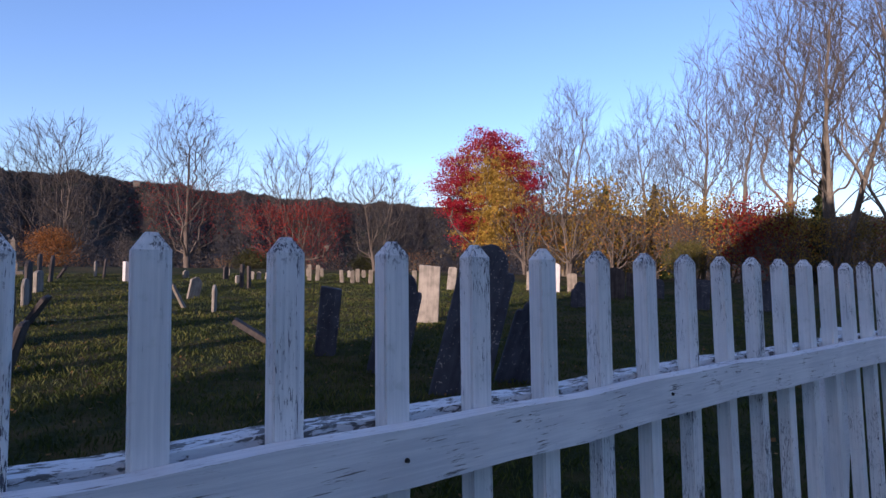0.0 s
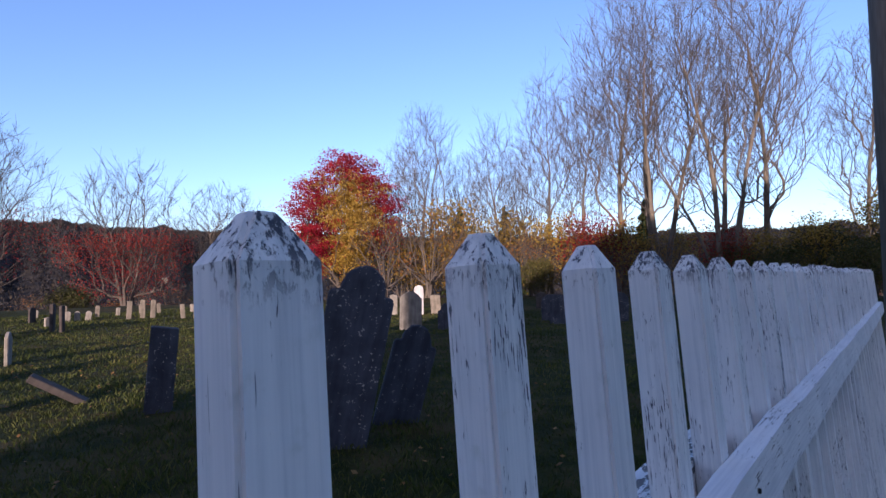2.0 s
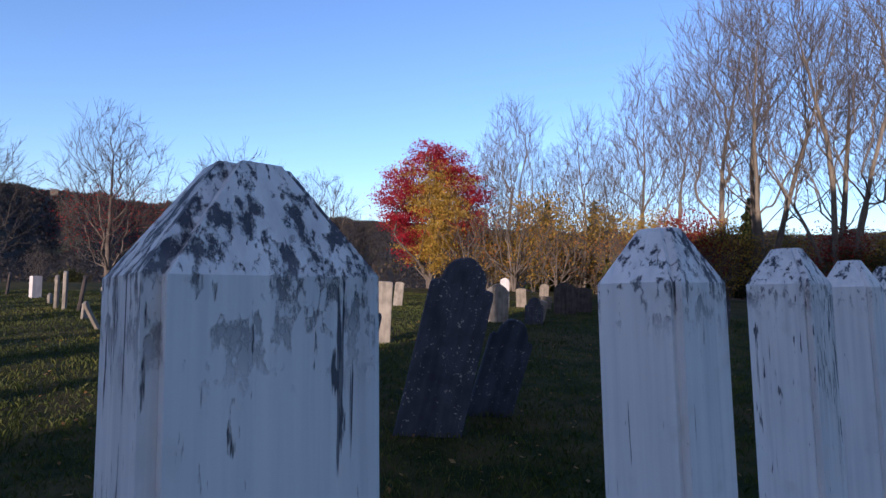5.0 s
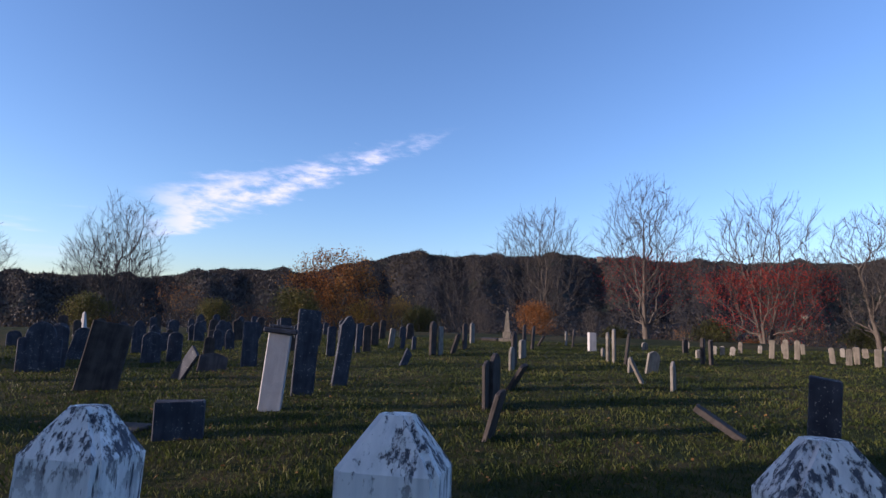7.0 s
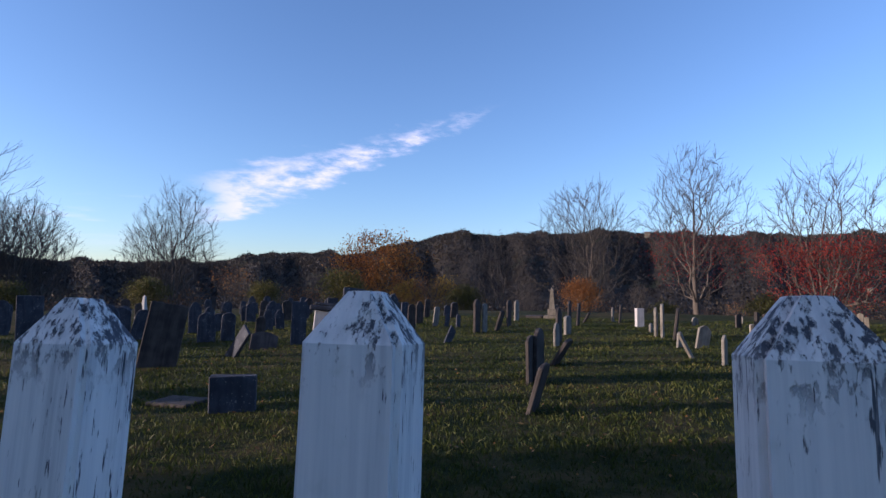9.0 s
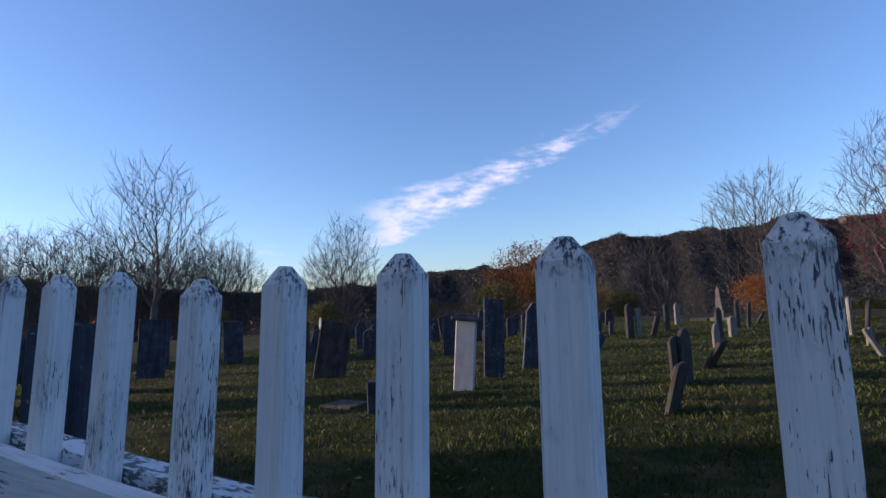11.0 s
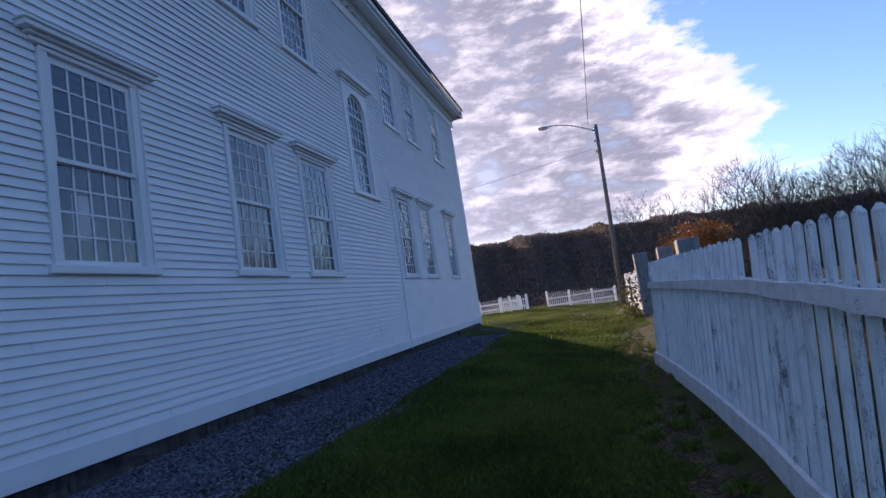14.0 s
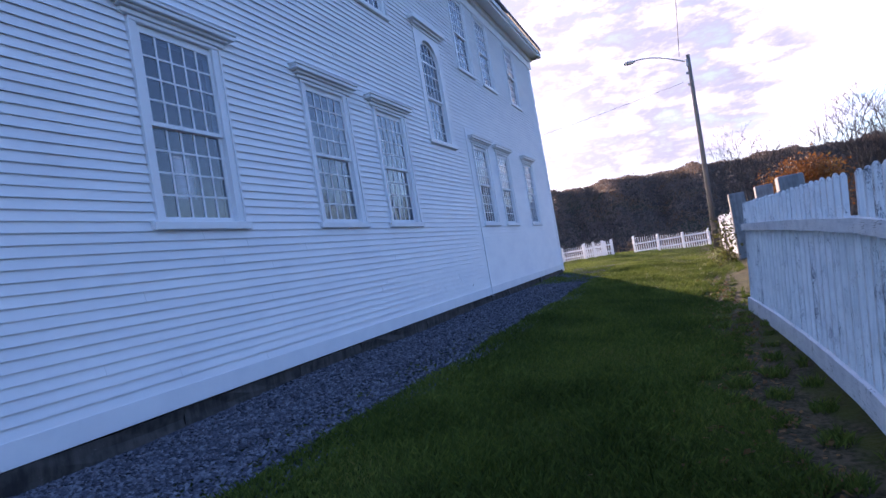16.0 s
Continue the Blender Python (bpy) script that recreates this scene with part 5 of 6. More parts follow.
def tree(name, seed, height, trunk_r, wide, label, category="tree", bark_m=None, leaf=None, leaf_n=0, leaf_size=0.15, leaf_low=0.0, leaf_high=1.0, scatter=0.5, **kw):
    nr = np.random.default_rng(seed)
    P, parent, rad, shoots, ends = grow(nr, height, trunk_r, wide, **kw)
    t = tagged(empty(name), label, category)
    stout = rad > 0.16 * trunk_r
    v, f = tubes_of(P, parent, rad, np.nonzero(stout)[0], 7)
    me = mesh_of("trunk", v, f, bark_m or M_BARK)
    for p in me.polygons:
        p.use_smooth = True
    piece("trunk", me, t, Matrix())
    v, f = tubes_of(P, parent, rad, np.nonzero(~stout)[0], 4)
    v2, f2 = tubes(shoots, 3)
    me = mesh_of("crown", np.vstack([v, v2]), [*f.tolist(), *(f2 + len(v)).tolist()], M_TWIG if bark_m is not M_BARK2 else M_TWIG_PALE)
    piece("crown", me, t, Matrix())
    if leaf and leaf_n:
        e = ends[(ends[:, 2] >= leaf_low * height) & (ends[:, 2] <= leaf_high * height)]
        c = e[nr.integers(0, len(e), leaf_n)] + nr.normal(0, scatter, (leaf_n, 3))
        c[:, 2] = np.maximum(c[:, 2], 0.3)
        n = nr.normal(size=(leaf_n, 3)) + np.array([0, 0, 0.6])
        n /= np.linalg.norm(n, axis=1, keepdims=True)
        v, f = quads(c, n, leaf_size, nr)
        piece("leaves", mesh_of("leaves", v, f, leaf), t, Matrix())
    return t


def put(t, az, dist, scale=1.0, turn=0.0, sink=0.0, copy=True):
    """Stand a tree at a bearing (clockwise from +y) and a distance."""
    x, y = dist * math.sin(radians(az)), dist * math.cos(radians(az))
    m = pose(x, y, z_at(x, y) - sink, 0, 0, turn)
    if copy:
        c = copy_thing(t, m)
    else:
        c = t
        c.matrix_basis = m
    c.scale = (scale, scale, scale)
    return c


BARE = "bare grey autumn tree with fine upswept branches"
bare_a = tree("bare_tree", 1, 15.5, 0.27, 0.33, BARE, low=0.10, tips=760, belly=0.62, rise=0.5, fork=0.72)
bare_b = tree("bare_tree", 2, 17.0, 0.30, 0.27, BARE, low=0.16, tips=760, belly=0.58, rise=0.5, fork=0.8)
bare_c = tree("bare_tree", 3, 13.5, 0.22, 0.36, BARE, low=0.14, stems=2, tips=680, belly=0.62, rise=0.5, fork=0.7)
put(bare_a, 0.3, 60, 0.98, 0, copy=False)
put(bare_b, -6.0, 120, 0.7, 40, copy=False)
rusty = tree("bare_tree", 22, 17.0, 0.30, 0.27, "bare upswept tree with rust-red leaves in its lower crown", leaf=M_REDLEAF, leaf_n=2600, leaf_size=0.07, leaf_low=0.22, leaf_high=0.55, scatter=0.4, low=0.16, tips=760, belly=0.58, rise=0.5, fork=0.8)
put(rusty, 10.4, 58, 1.0, 40, copy=False)
put(bare_c, 28.7, 56, 0.90, 10, copy=False)
put(bare_c, 32.0, 66, 0.8, 110)
put(bare_a, -8.6, 75, 0.9, 70)
put(bare_b, -40.4, 70, 1.02, 200)
put(bare_a, -41.6, 73, 0.9, 20)
put(bare_c, -26, 110, 0.9, 60)
# the tree with red leaves low in its crown
red_t = tree("red_leaved_tree", 5, 13.5, 0.2, 0.38, "half-bare tree with thin red leaves on its lower branches", leaf=M_REDLEAF, leaf_n=10000, leaf_size=0.066, leaf_low=0.08, leaf_high=0.5, scatter=0.35, stems=3, low=0.08, tips=760, belly=0.5, rise=0.6, fork=0.75)
put(red_t, 20.5, 54, 1.0, 0, copy=False)
# the maple in full colour
def maple_leaves(t):
    """A round crown of leafy sprays: crimson outside, gold mixed in on the lit middle."""
    nr = np.random.default_rng(88)
    n, per = 900, 85
    d = nr.normal(size=(n, 3))
    d /= np.linalg.norm(d, axis=1, keepdims=True)
    bulge = 1 + 0.13 * np.sin(3.2 * np.arctan2(d[:, 1], d[:, 0]) + 4.5 * d[:, 2]) + nr.normal(0, 0.07, n)
    q = d * (nr.random((n, 1)) ** 0.33) * np.array([4.1, 4.1, 5.0]) * bulge[:, None]
    q[:, 2] += 6.7
    q[:, :2] *= np.clip(0.62 + q[:, 2:3] * 0.07, 0.5, 1.0)
    # u: across the tree as seen from the fence
    u = q[:, 0] * math.cos(radians(60)) - q[:, 1] * math.sin(radians(60))
    want = np.exp(-((u - 0.6) / 1.9) ** 2) * np.clip((10.6 - q[:, 2]) / 2.2, 0, 1) * 1.05 + 0.08
    gold = nr.random(n) < want
    for nm, sel, mat in (("crimson_leaves", ~gold, M_CRIMSON), ("golden_leaves", gold, M_GOLD)):
        c = (q[sel][:, None] + nr.normal(0, 1, (int(sel.sum()), per, 3)) * np.array([0.40, 0.40, 0.17])).reshape(-1, 3)
        nn = nr.normal(size=c.shape) + np.array([0, 0, 0.7])
        nn /= np.linalg.norm(nn, axis=1, keepdims=True)
        v, f = quads(c, nn, 0.075, nr)
        piece(nm, mesh_of(nm, v, f, mat), t, Matrix())


maple = tree("maple_tree", 8, 11.0, 0.24, 0.36, "full maple tree with red and yellow autumn leaves", stems=4, low=0.08, tips=420, belly=0.6, rise=0.6)
maple_leaves(maple)
put(maple, 40.4, 44, 0.98, 20, copy=False)
# tall thin trees along the north-east side
tall_a = tree("tall_tree", 11, 20.0, 0.18, 0.17, "tall slender bare tree with pale sunlit bark", bark_m=M_BARK2, stems=3, low=0.22, tips=760, thin=0.010, belly=0.6, rise=0.7, fork=0.85)
tall_b = tree("tall_tree", 12, 24.0, 0.23, 0.15, "tall slender bare tree with pale sunlit bark", bark_m=M_BARK2, low=0.25, tips=720, thin=0.010, belly=0.6, rise=0.66, fork=0.9)
tall_c = tree("tall_tree", 13, 26.0, 0.22, 0.23, "tall bare tree with several pale stems", bark_m=M_BARK2, stems=4, low=0.22, tips=1000, thin=0.010, belly=0.6, rise=0.7, fork=0.85, ragged=0.2)
put(tall_a, 48.5, 46, 0.80, 0, copy=False)
put(tall_b, 56.0, 48, 0.66, 0, copy=False)
put(tall_a, 53.0, 52, 0.70, 120)
put(tall_b, 61.5, 46, 0.78, 80)
put(tall_b, 64.8, 44, 0.70, 200)
put(tall_c, 72.0, 42, 0.88, 0, copy=False)
put(tall_c, 77.5, 40, 0.86, 90)
put(tall_b, 68.5, 43, 0.95, 160)
put(tall_b, 81.0, 42, 0.90, 20)
put(tall_b, 88.3, 44, 0.72, 100)
put(tall_a, 93.0, 46, 0.9, 10)
put(tall_b, 46.0, 52, 0.62, 300)
put(tall_a, 58.5, 55, 0.75, 210)
# the oak with brown leaves, and trees on the west side
oak = tree("oak_tree", 17, 10.5, 0.22, 0.40, "oak tree with thin brown and yellow leaves", leaf=M_ORANGE, leaf_n=11000, leaf_size=0.11, leaf_low=0.15, scatter=0.4, low=0.15, tips=420, belly=0.6, ragged=0.25)
put(oak, -20.9, 66, 1.08, 0, copy=False)
put(oak, -17.5, 74, 0.6, 80)
west_tree = tree("bare_tree", 19, 17.0, 0.28, 0.27, "dark bare spreading tree against the evening sky", low=0.30, tips=520, belly=0.66, rise=0.6, ragged=0.25, fork=0.8, twiggy=2)
put(west_tree, -58.3, 66, 1.32, 0, copy=False)
put(west_tree, -85.4, 120, 1.42, 50)
put(west_tree, -82.0, 122, 1.36, 120)
for k in range(20):
    r = random.Random(900 + k)
    put((bare_a, bare_b, bare_c)[k % 3], -77 + k * 1.35 + r.uniform(-0.5, 0.5), 95 + r.uniform(-8, 18), r.uniform(1.2, 1.5), r.uniform(0, 360))
for k in range(8):
    r = random.Random(950 + k)
    put((bare_a, bare_b, bare_c)[k % 3], -34 + k * 5.6 + r.uniform(-1, 1), 105 + r.uniform(-15, 40), r.uniform(0.5, 0.75), r.uniform(0, 360))

# shrubs and young growth along the edge
shrub_tan = tree("shrub", 31, 4.2, 0.05, 0.42, "tangled bare reddish brush at the yard edge", "shrub", stems=6, low=0.08, thin=0.006, tips=260, fork=0.6, leaf=M_ORANGE, leaf_n=500, leaf_size=0.06, scatter=0.2)
shrub_org = tree("shrub", 32, 5.0, 0.06, 0.36, "young tree with orange and yellow leaves", "shrub", stems=4, low=0.1, thin=0.006, tips=220, fork=0.5, leaf=M_YELLOW, leaf_n=3200, leaf_size=0.075, scatter=0.3)
shrub_red = tree("shrub", 33, 4.6, 0.06, 0.36, "young tree with rust-red leaves", "shrub", stems=4, low=0.1, thin=0.006, tips=220, fork=0.5, leaf=M_REDLEAF, leaf_n=2800, leaf_size=0.075, scatter=0.3)
shrub_olv = tree("shrub", 34, 3.2, 0.05, 0.5, "olive-green leafy shrub at the yard edge", "shrub", stems=6, low=0.06, thin=0.006, tips=220, fork=0.4, leaf=M_OLIVE, leaf_n=5500, leaf_size=0.07, scatter=0.25)
shrub_rust = tree("shrub", 35, 3.6, 0.06, 0.5, "rust-orange leafy bush behind the granite posts", "shrub", stems=6, low=0.06, thin=0.006, tips=220, fork=0.4, leaf=M_ORANGE, leaf_n=7000, leaf_size=0.065, scatter=0.25)
put(shrub_tan, 46, 50, 1.3, 0, copy=False)
put(shrub_org, 51, 42, 1.0, 0, copy=False)
put(shrub_red, 67, 41, 1.1, 0, copy=False)
put(shrub_olv, 60, 40, 0.8, 0, copy=False)
for k in range(34):
    r = random.Random(700 + k)
    az = 45 + k * 1.6 + r.uniform(-0.8, 0.8)
    kind = (shrub_tan, shrub_org, shrub_tan, shrub_tan, shrub_org, shrub_tan, shrub_red if az > 62 else shrub_olv)[k % 7]
    put(kind, az, 40 + r.uniform(-2, 12), r.uniform(0.9, 1.7) if az < 66 else r.uniform(0.7, 1.1), r.uniform(0, 360))
for k in range(40):
    r = random.Random(760 + k)
    az = -75 + k * 2.85 + r.uniform(-1, 1)
    kind = (shrub_tan, shrub_olv, shrub_tan, shrub_tan, shrub_olv, shrub_rust, shrub_tan)[k % 7]
    put(kind, az, 52 + r.uniform(-4, 22), r.uniform(0.7, 1.25), r.uniform(0, 360))
put(shrub_org, -14.5, 62, 1.05, 30)
put(shrub_org, -17.8, 60, 0.9, 130)
bush = put(shrub_rust, -82.3, 28, 0.88, 30, copy=False)
tagged(bush, "rust-orange leafy bush behind the granite posts", "shrub")


def evergreen(seed, h):
    nr = np.random.default_rng(seed)
    t = tagged(empty("evergreen_tree"), "dark green conical evergreen tree", "tree")
    v, f = tubes([((0, 0, 0), (0, 0, h * 0.97), 0.16, 0.03)], 7)
    piece("trunk", mesh_of("trunk", v, f, M_BARK), t, Matrix())
    n = 7000
    z = h * (0.08 + 0.92 * (1 - np.sqrt(nr.random(n))))
    layer = 0.75 + 0.35 * np.sin(z * 7.0)
    r = (1 - z / h) ** 0.85 * h * 0.24 * layer * np.sqrt(nr.random(n))
    a = nr.uniform(0, 2 * math.pi, n)
    c = np.stack([r * np.cos(a), r * np.sin(a), z - r * 0.15], 1)
    nn = nr.normal(size=(n, 3))
    nn /= np.linalg.norm(nn, axis=1, keepdims=True)
    v, f = quads(c, nn, 0.16, nr, 1.3)
    piece("needles", mesh_of("needles", v, f, M_NEEDLE), t, Matrix())
    return t


ever = evergreen(3, 9.0)
put(ever, 52.2, 50, 0.95, 0, copy=False)
put(ever, 56.8, 52, 1.0, 60)
put(ever, 70.5, 50, 0.95, 60)
put(shrub_olv, 85.0, 40, 1.25, 20)
put(shrub_olv, 78.5, 40, 0.95, 90)
put(shrub_olv, 91.0, 40, 1.3, 140)
put(shrub_olv, 82.5, 38, 0.9, 40)
put(shrub_olv, 88.0, 36, 0.9, 90)
put(shrub_org, 90.0, 38, 1.1, 90)


# ---- woods on the hills ----
def woods(name, count, lo, hi, seed, mat, label):
    """Bare and thin-leaved woods: each tree a loose crown of small flakes over the slope."""
    nr = np.random.default_rng(seed)
    n, per = count, 8
    az = nr.uniform(lo, hi, n)
    r = 80 + (640 - 80) * nr.random(n) ** 0.8
    x, y = r * np.sin(np.radians(az)), r * np.cos(np.radians(az))
    z = ground_z(x, y)
    s = nr.uniform(0.8, 1.5, n) * (0.30 + 0.45 * np.clip(r / 420, 0, 1))
    c = nr.normal(0, 1, (n, per, 3)) * np.array([0.8, 0.8, 0.7]) * s[:, None, None]
    c += np.stack([x, y, z + s * 1.4], 1)[:, None]
    c[..., 2] = np.maximum(c[..., 2], z[:, None] + 0.2)
    up = np.array([0, 0, 0.8]) + nr.normal(0, 0.6, (n, per, 3))
    a = nr.uniform(0, 6.283, (n, per))
    side = np.stack([np.cos(a), np.sin(a), np.zeros_like(a)], 2)
    h = (nr.uniform(0.5, 1.0, (n, per)) * s[:, None])[..., None]
    w = (nr.uniform(0.3, 0.6, (n, per)) * s[:, None])[..., None]
    v = np.stack([c - up * h * 0.6, c + side * w, c + up * h * 0.7, c - side * w], 2)
    f = np.arange(n * per * 4).reshape(-1, 4)
    tagged(new(name, mesh_of(name, v.reshape(-1, 3), f, mat)), label, "forest", kind="stuff")


# Two tones: dark with painted evening shade, then pale with painted haze.
woods("hillside_woods", 62000, -62, 115, 77, M_FOREST, "autumn woods covering the hills, coloured dark and bluish like evening shade")
woods("western_woods", 24000, -130, -62, 78, M_BROWNWOOD, "leafless brown woods on the western hill, paled like backlit haze")


def hill_house(az, dist, w, lift):
    x, y = dist * math.sin(radians(az)), dist * math.cos(radians(az))
    h = tagged(empty("farmhouse", pose(x, y, z_at(x, y) + lift, 0, 0, -az)), "small pale house far off on the hillside", "house")
    box("wall", -w, w, -w * 0.5, w * 0.5, -3, w * 0.7, M_SANDST, h)
    bm = bmesh.new()
    p = [(-w * 0.55, w * 0.702), (0, w * 1.15), (w * 0.55, w * 0.702)]
    a = [bm.verts.new((-w * 1.05, yy, zz)) for yy, zz in p]
    b = [bm.verts.new((w * 1.05, yy, zz)) for yy, zz in p]
    bm.faces.new(a)
    bm.faces.new(b)
    for i in range(3):
        j = (i + 1) % 3
        bm.faces.new((a[i], a[j], b[j], b[i]))
    part("roof", bm, M_ROOF, h)
    for k in (-0.6, 0.0, 0.6):
        box("window", w * k - w * 0.1, w * k + w * 0.1, -w * 0.52, -w * 0.503, w * 0.25, w * 0.5, M_ROOF, h)


hill_house(6.0, 480, 2.2, 4.0)
hill_house(23.3, 210, 0.9, 1.6)


# ---- gravel strip ----
def gravel():
    nr = np.random.default_rng(5)
    xs = np.linspace(CX0 - 2.5, 1.0, 60)
    verts, faces = [], []
    for i, x in enumerate(xs):
        e = -3.75 + 0.12 * math.sin(x * 1.3) + 0.06 * math.sin(x * 3.9)
        for yy in (-5.95, -4.8, e):
            verts.append((x, yy, z_at(x, yy) + 0.012 - (0.03 if yy == e else 0)))
    for i in range(len(xs) - 1):
        for k in range(2):
            a = i * 3 + k
            faces.append((a, a + 3, a + 4, a + 1))
    bed = new("gravel_bed", mesh_of("gravel_bed", verts, faces, M_GRAVEL))
    tagged(bed, "strip of grey crushed stone along the wall foot", "gravel", kind="structure")
    n = 44000
    x = CX1 - 0.5 - (CX1 - CX0 + 2.0) * nr.random(n) ** 1.5
    y = nr.uniform(-5.68, -3.62, n) + 0.12 * np.sin(x * 1.3) * 0.5
    z = ground_z(x, y) + 0.012
    s = nr.uniform(0.010, 0.030, n)
    octa = np.array([(1, 0, 0), (0, 1, 0), (-1, 0, 0), (0, -1, 0), (0.1, 0.1, 0.65), (0, 0, -0.6)], float)
    tri = np.array([(0, 1, 4), (1, 2, 4), (2, 3, 4), (3, 0, 4), (1, 0, 5), (2, 1, 5), (3, 2, 5), (0, 3, 5)])
    a = nr.uniform(0, 6.28, n)
    o = octa[None] * (1 + nr.normal(0, 0.28, (n, 6, 1))) * np.array([1.25, 0.8, 0.8])
    rx = o[..., 0] * np.cos(a)[:, None] - o[..., 1] * np.sin(a)[:, None]
    ry = o[..., 0] * np.sin(a)[:, None] + o[..., 1] * np.cos(a)[:, None]
    tilt = nr.normal(0, 0.4, (n, 1))
    v = np.stack([rx, ry, o[..., 2] + rx * tilt], 2) * s[:, None, None] + np.stack([x, y, z], 1)[:, None]
    f = tri[None] + (np.arange(n) * 6)[:, None, None]
    tagged(new("gravel_stones", mesh_of("gravel_stones", v.reshape(-1, 3), f.reshape(-1, 3), M_PEBBLE)), "loose grey crushed stones", "gravel", kind="stuff")


gravel()


# ---- grass ----
def blades(name, n, xr, yr, near, hmin, hmax, seed, label, material, keep=None):
    nr = np.random.default_rng(seed)
    x, y = nr.uniform(*xr, n * 3), nr.uniform(*yr, n * 3)
    d = np.hypot(x - near[0], y - near[1])
    ok = nr.random(n * 3) < np.clip(3.2 / (d + 0.5), 0.02, 1)
    if keep is not None:
        ok &= keep(x, y)
    x, y, d = x[ok][:n], y[ok][:n], d[ok][:n]
    k = len(x)
    z = ground_z(x, y)
    clump = 0.6 + 0.8 * (np.sin(x * 2.1 + np.sin(y * 1.7) * 2) * np.sin(y * 2.6 + np.sin(x * 1.1)) * 0.5 + 0.5)
    h = nr.uniform(hmin, hmax, k) * clump
    w = 0.0032 + 0.00045 * d
    a = nr.uniform(0, 6.283, k)
    lx, ly = nr.normal(0, 0.45, k) * h, nr.normal(0, 0.45, k) * h
    v = np.zeros((k, 4, 3))
    v[:, 0] = np.stack([x - w * np.cos(a), y - w * np.sin(a), z - 0.01], 1)
    v[:, 1] = np.stack([x + w * np.cos(a), y + w * np.sin(a), z - 0.01], 1)
    v[:, 2] = np.stack([x + lx * 0.4 + w * 0.7 * np.cos(a), y + ly * 0.4 + w * 0.7 * np.sin(a), z + h * 0.62], 1)
    v[:, 3] = np.stack([x + lx, y + ly, z + h], 1)
    b = np.arange(k)[:, None] * 4
    f = np.vstack([b + np.array([0, 1, 2]), b + np.array([0, 2, 3])])
    tagged(new(name, mesh_of(name, v.reshape(-1, 3), f, material)), label, "grass", kind="stuff")


def off_soil(x, y):
    """Thin grass on the trodden strip at the fence foot."""
    edge = 0.75 + 0.25 * np.sin(x * 1.9) + 0.15 * np.sin(x * 4.3 + 1)
    return (-y > edge) | (np.sin(x * 9.1) * np.sin(y * 11.0 + x) > 0.45)


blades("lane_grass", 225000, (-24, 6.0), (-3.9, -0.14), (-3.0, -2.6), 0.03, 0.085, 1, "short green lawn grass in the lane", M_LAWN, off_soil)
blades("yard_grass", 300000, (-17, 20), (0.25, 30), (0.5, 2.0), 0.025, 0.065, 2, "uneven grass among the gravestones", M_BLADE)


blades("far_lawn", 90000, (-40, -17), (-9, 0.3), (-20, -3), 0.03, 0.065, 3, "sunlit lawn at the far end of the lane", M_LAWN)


def litter():
    nr = np.random.default_rng(9)
    n = 2600
    x = np.concatenate([nr.uniform(-16, 0, n // 2), nr.uniform(-8, 10, n // 2)])
    y = np.concatenate([-0.35 - np.abs(nr.normal(0, 0.45, n // 2)), nr.uniform(0.4, 12, n // 2)])
    c = np.stack([x, y, ground_z(x, y) + 0.03], 1)
    nn = np.stack([nr.normal(0, 0.35, n), nr.normal(0, 0.35, n), np.ones(n)], 1)
    nn /= np.linalg.norm(nn, axis=1, keepdims=True)
    v, f = quads(c, nn, 0.028, nr)
    tagged(new("fallen_leaves", mesh_of("fallen_leaves", v, f, M_LITTER)), "scattered brown fallen leaves", "leaves", kind="stuff")


litter()


# weeds and vine at the far post
def vine():
    nr = np.random.default_rng(41)
    n = 600
    x = nr.normal(-21.0, 0.55, n)
    y = nr.normal(0.1, 0.22, n)
    z = nr.uniform(0.0, 1.7, n) * (1 - 0.4 * np.abs(x + 21.0)).clip(0.2, 1) + ground_z(x, y)
    nn = nr.normal(size=(n, 3))
    nn /= np.linalg.norm(nn, axis=1, keepdims=True)
    v, f = quads(np.stack([x, y, z], 1), nn, 0.055, nr)
    t = tagged(empty("vine", pose(0, 0, 0)), "green and yellow vine climbing the white fence end", "plant")
    piece("leaves", mesh_of("leaves", v, f, M_OLIVE), t, Matrix())
    segs = [((-21 + 0.3 * math.sin(k * 2.1), 0.1 + 0.05 * math.cos(k), -0.2), (-21 + 0.5 * math.sin(k * 1.3), 0.12, 1.3), 0.01, 0.005) for k in range(9)]
    v, f = tubes(segs, 4)
    piece("stem", mesh_of("stem", v, f, M_BARK), t, Matrix())


vine()


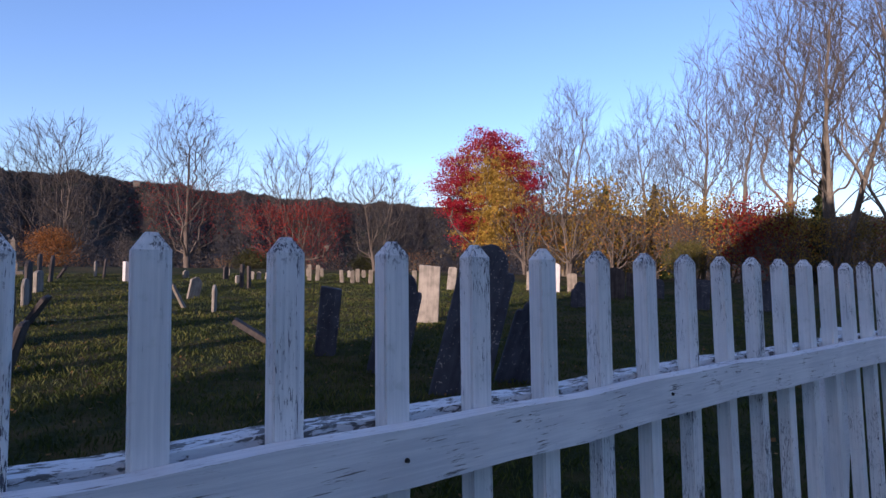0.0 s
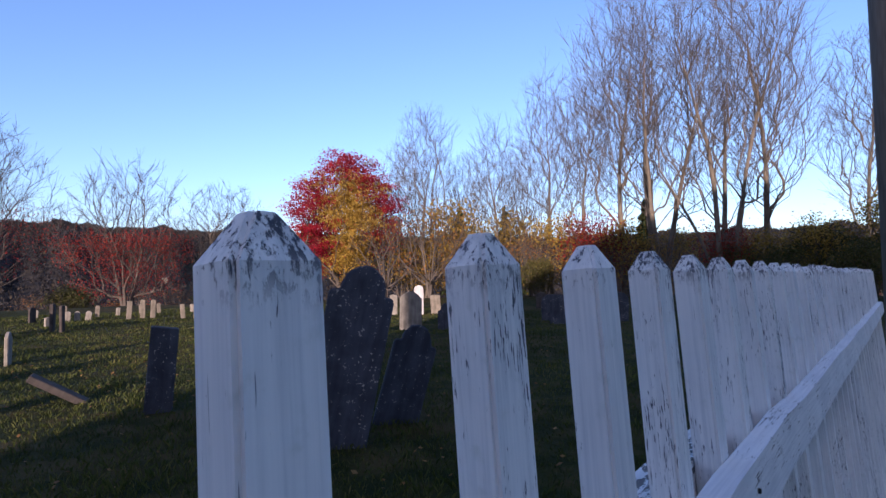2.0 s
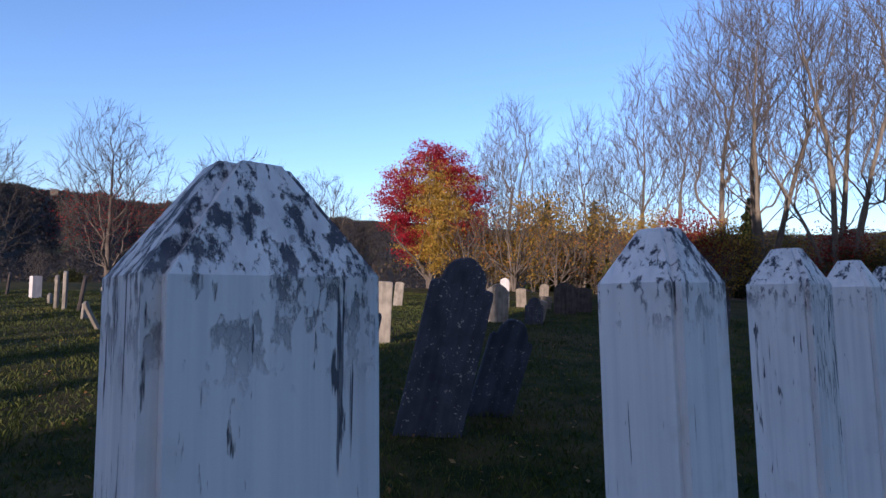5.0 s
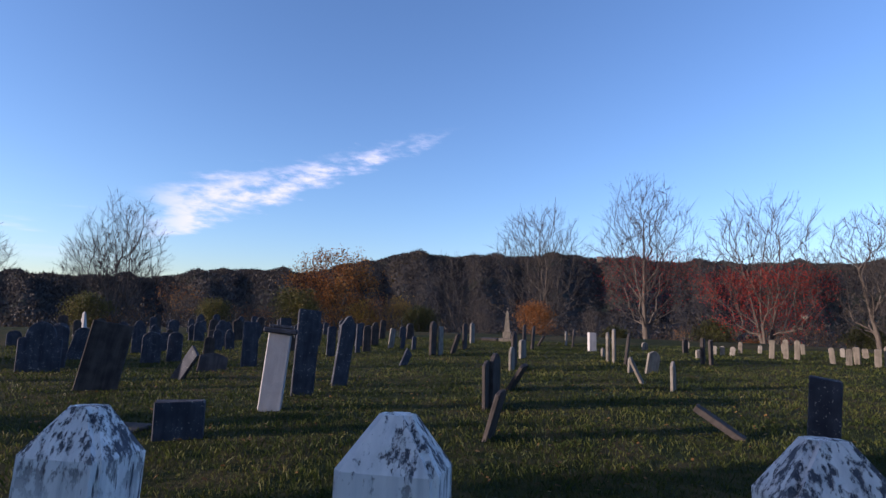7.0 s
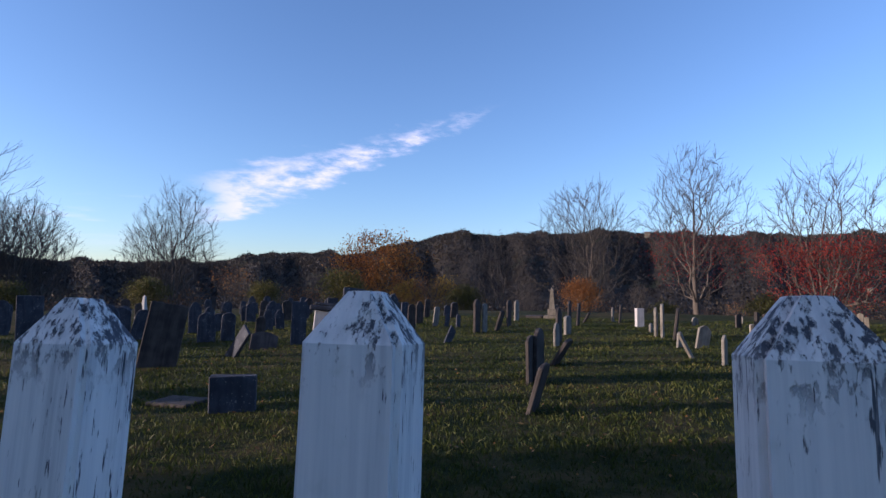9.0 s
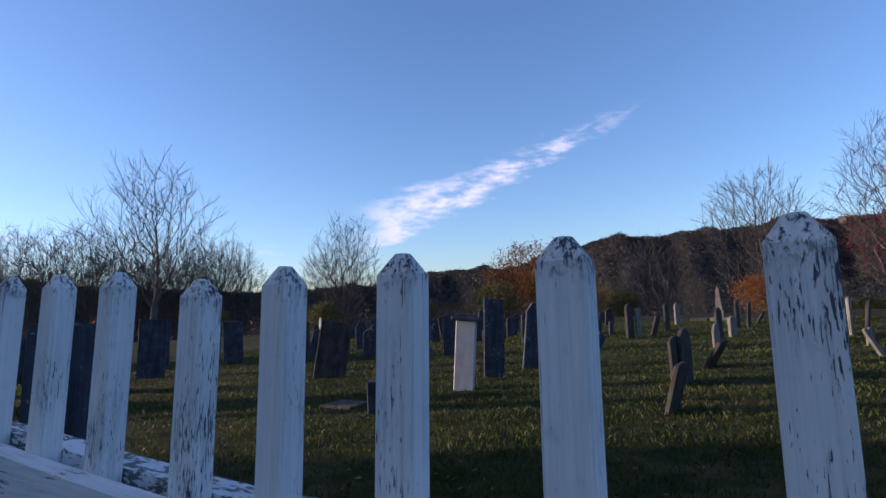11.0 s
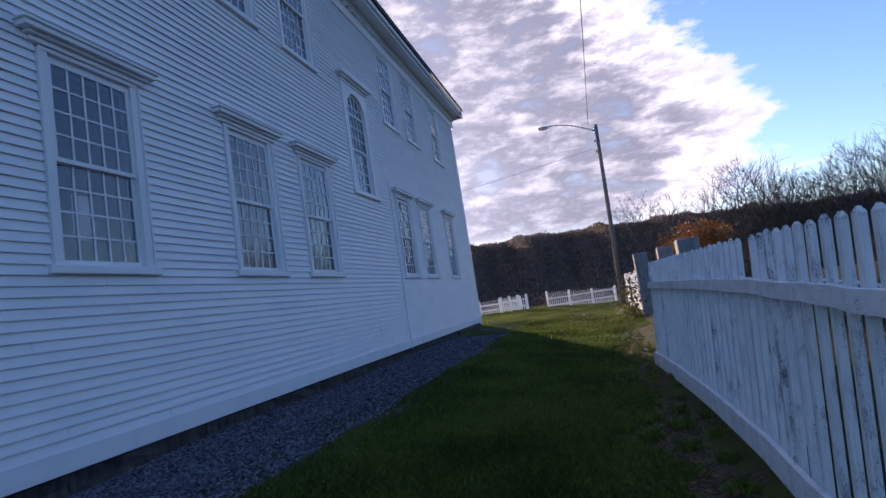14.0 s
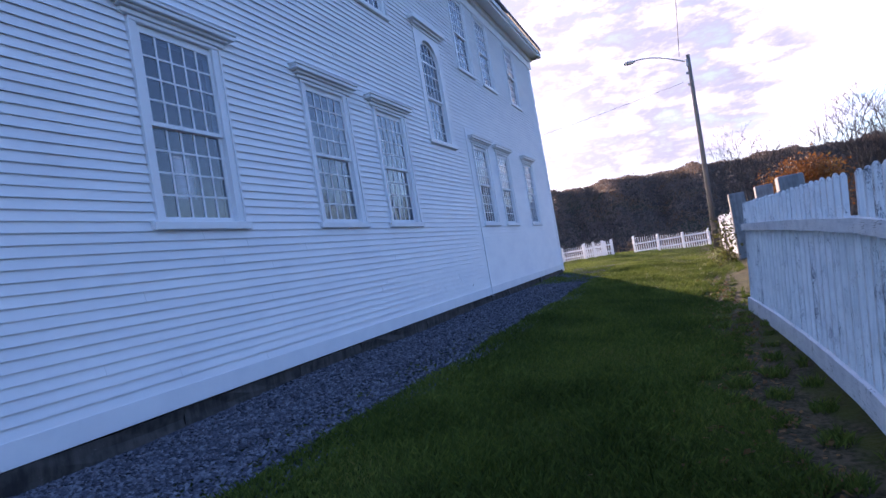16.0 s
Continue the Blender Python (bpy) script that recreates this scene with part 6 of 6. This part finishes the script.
# ---- clapboards, last ----
def clap_mesh():
    bm = bmesh.new()
    prof = [(-0.008, 0.022), (0.021, 0.0), (0.027, 0.001), (0.002, 0.112), (-0.008, 0.112)]
    a = [bm.verts.new((0, y, z)) for y, z in prof]
    b = [bm.verts.new((1, y, z)) for y, z in prof]
    for i in range(5):
        j = (i + 1) % 5
        bm.faces.new((a[i], a[j], b[j], b[i]))
    bm.faces.new(a)
    bm.faces.new(b)
    bmesh.ops.recalc_face_normals(bm, faces=bm.faces[:])
    me = bpy.data.meshes.new("clapboard")
    bm.to_mesh(me)
    bm.free()
    me.materials.append(M_CLAP)
    return me


def clapboards():
    me = clap_mesh()
    rng = random.Random(3)
    blocks = []
    for x in LOW_X:
        blocks.append((x - 0.602, x + 0.602, SILL_Z, SILL_Z + 2.25))
        blocks.append((x - 0.602, x + 0.602, 6.33, 8.6))
    blocks.append((ARCH_X - 0.685, ARCH_X + 0.685, 4.04, 6.75))
    expo, z, made = 0.0965, BASE_Z + 0.175, 0
    rest_v, rest_f = [], []
    base = np.array([tuple(v.co) for v in me.vertices])
    polys = [tuple(p.vertices) for p in me.polygons]
    while z < 8.55:
        cuts = sorted((b[0], b[1]) for b in blocks if b[2] < z + 0.09 and b[3] > z + 0.01)
        spans, s = [], CX0 + 0.204
        for a, b in cuts:
            spans.append((s, a))
            s = b
        spans.append((s, CX1 - 0.204))
        for a, b in spans:
            # long runs are made of several boards, with staggered butt joints
            while b - a > 0.02:
                L = min(b - a, rng.uniform(2.4, 4.2))
                if b - a - L < 0.5:
                    L = b - a
                m = pose(a + 0.001, CY1 + rng.uniform(-0.001, 0.002), z + rng.uniform(-0.002, 0.002), rng.uniform(-0.5, 0.5)) @ Matrix.Diagonal((L - 0.002, 1, 1, 1))
                if a > -11.0 and z < 3.6 and made < 300:
                    piece("clapboard", me, wall_n, m)
                    made += 1
                else:
                    k = len(rest_v)
                    rest_v.extend(tuple(m @ Vector(p)) for p in base)
                    rest_f.extend(tuple(i + k for i in p) for p in polys)
                a += L
        z += expo
    ob = new("clapboards", mesh_of("clapboards", rest_v, rest_f, M_CLAP))
    ob.parent = wall_n
    tagged(ob, "", "", kind="stuff")


clapboards()
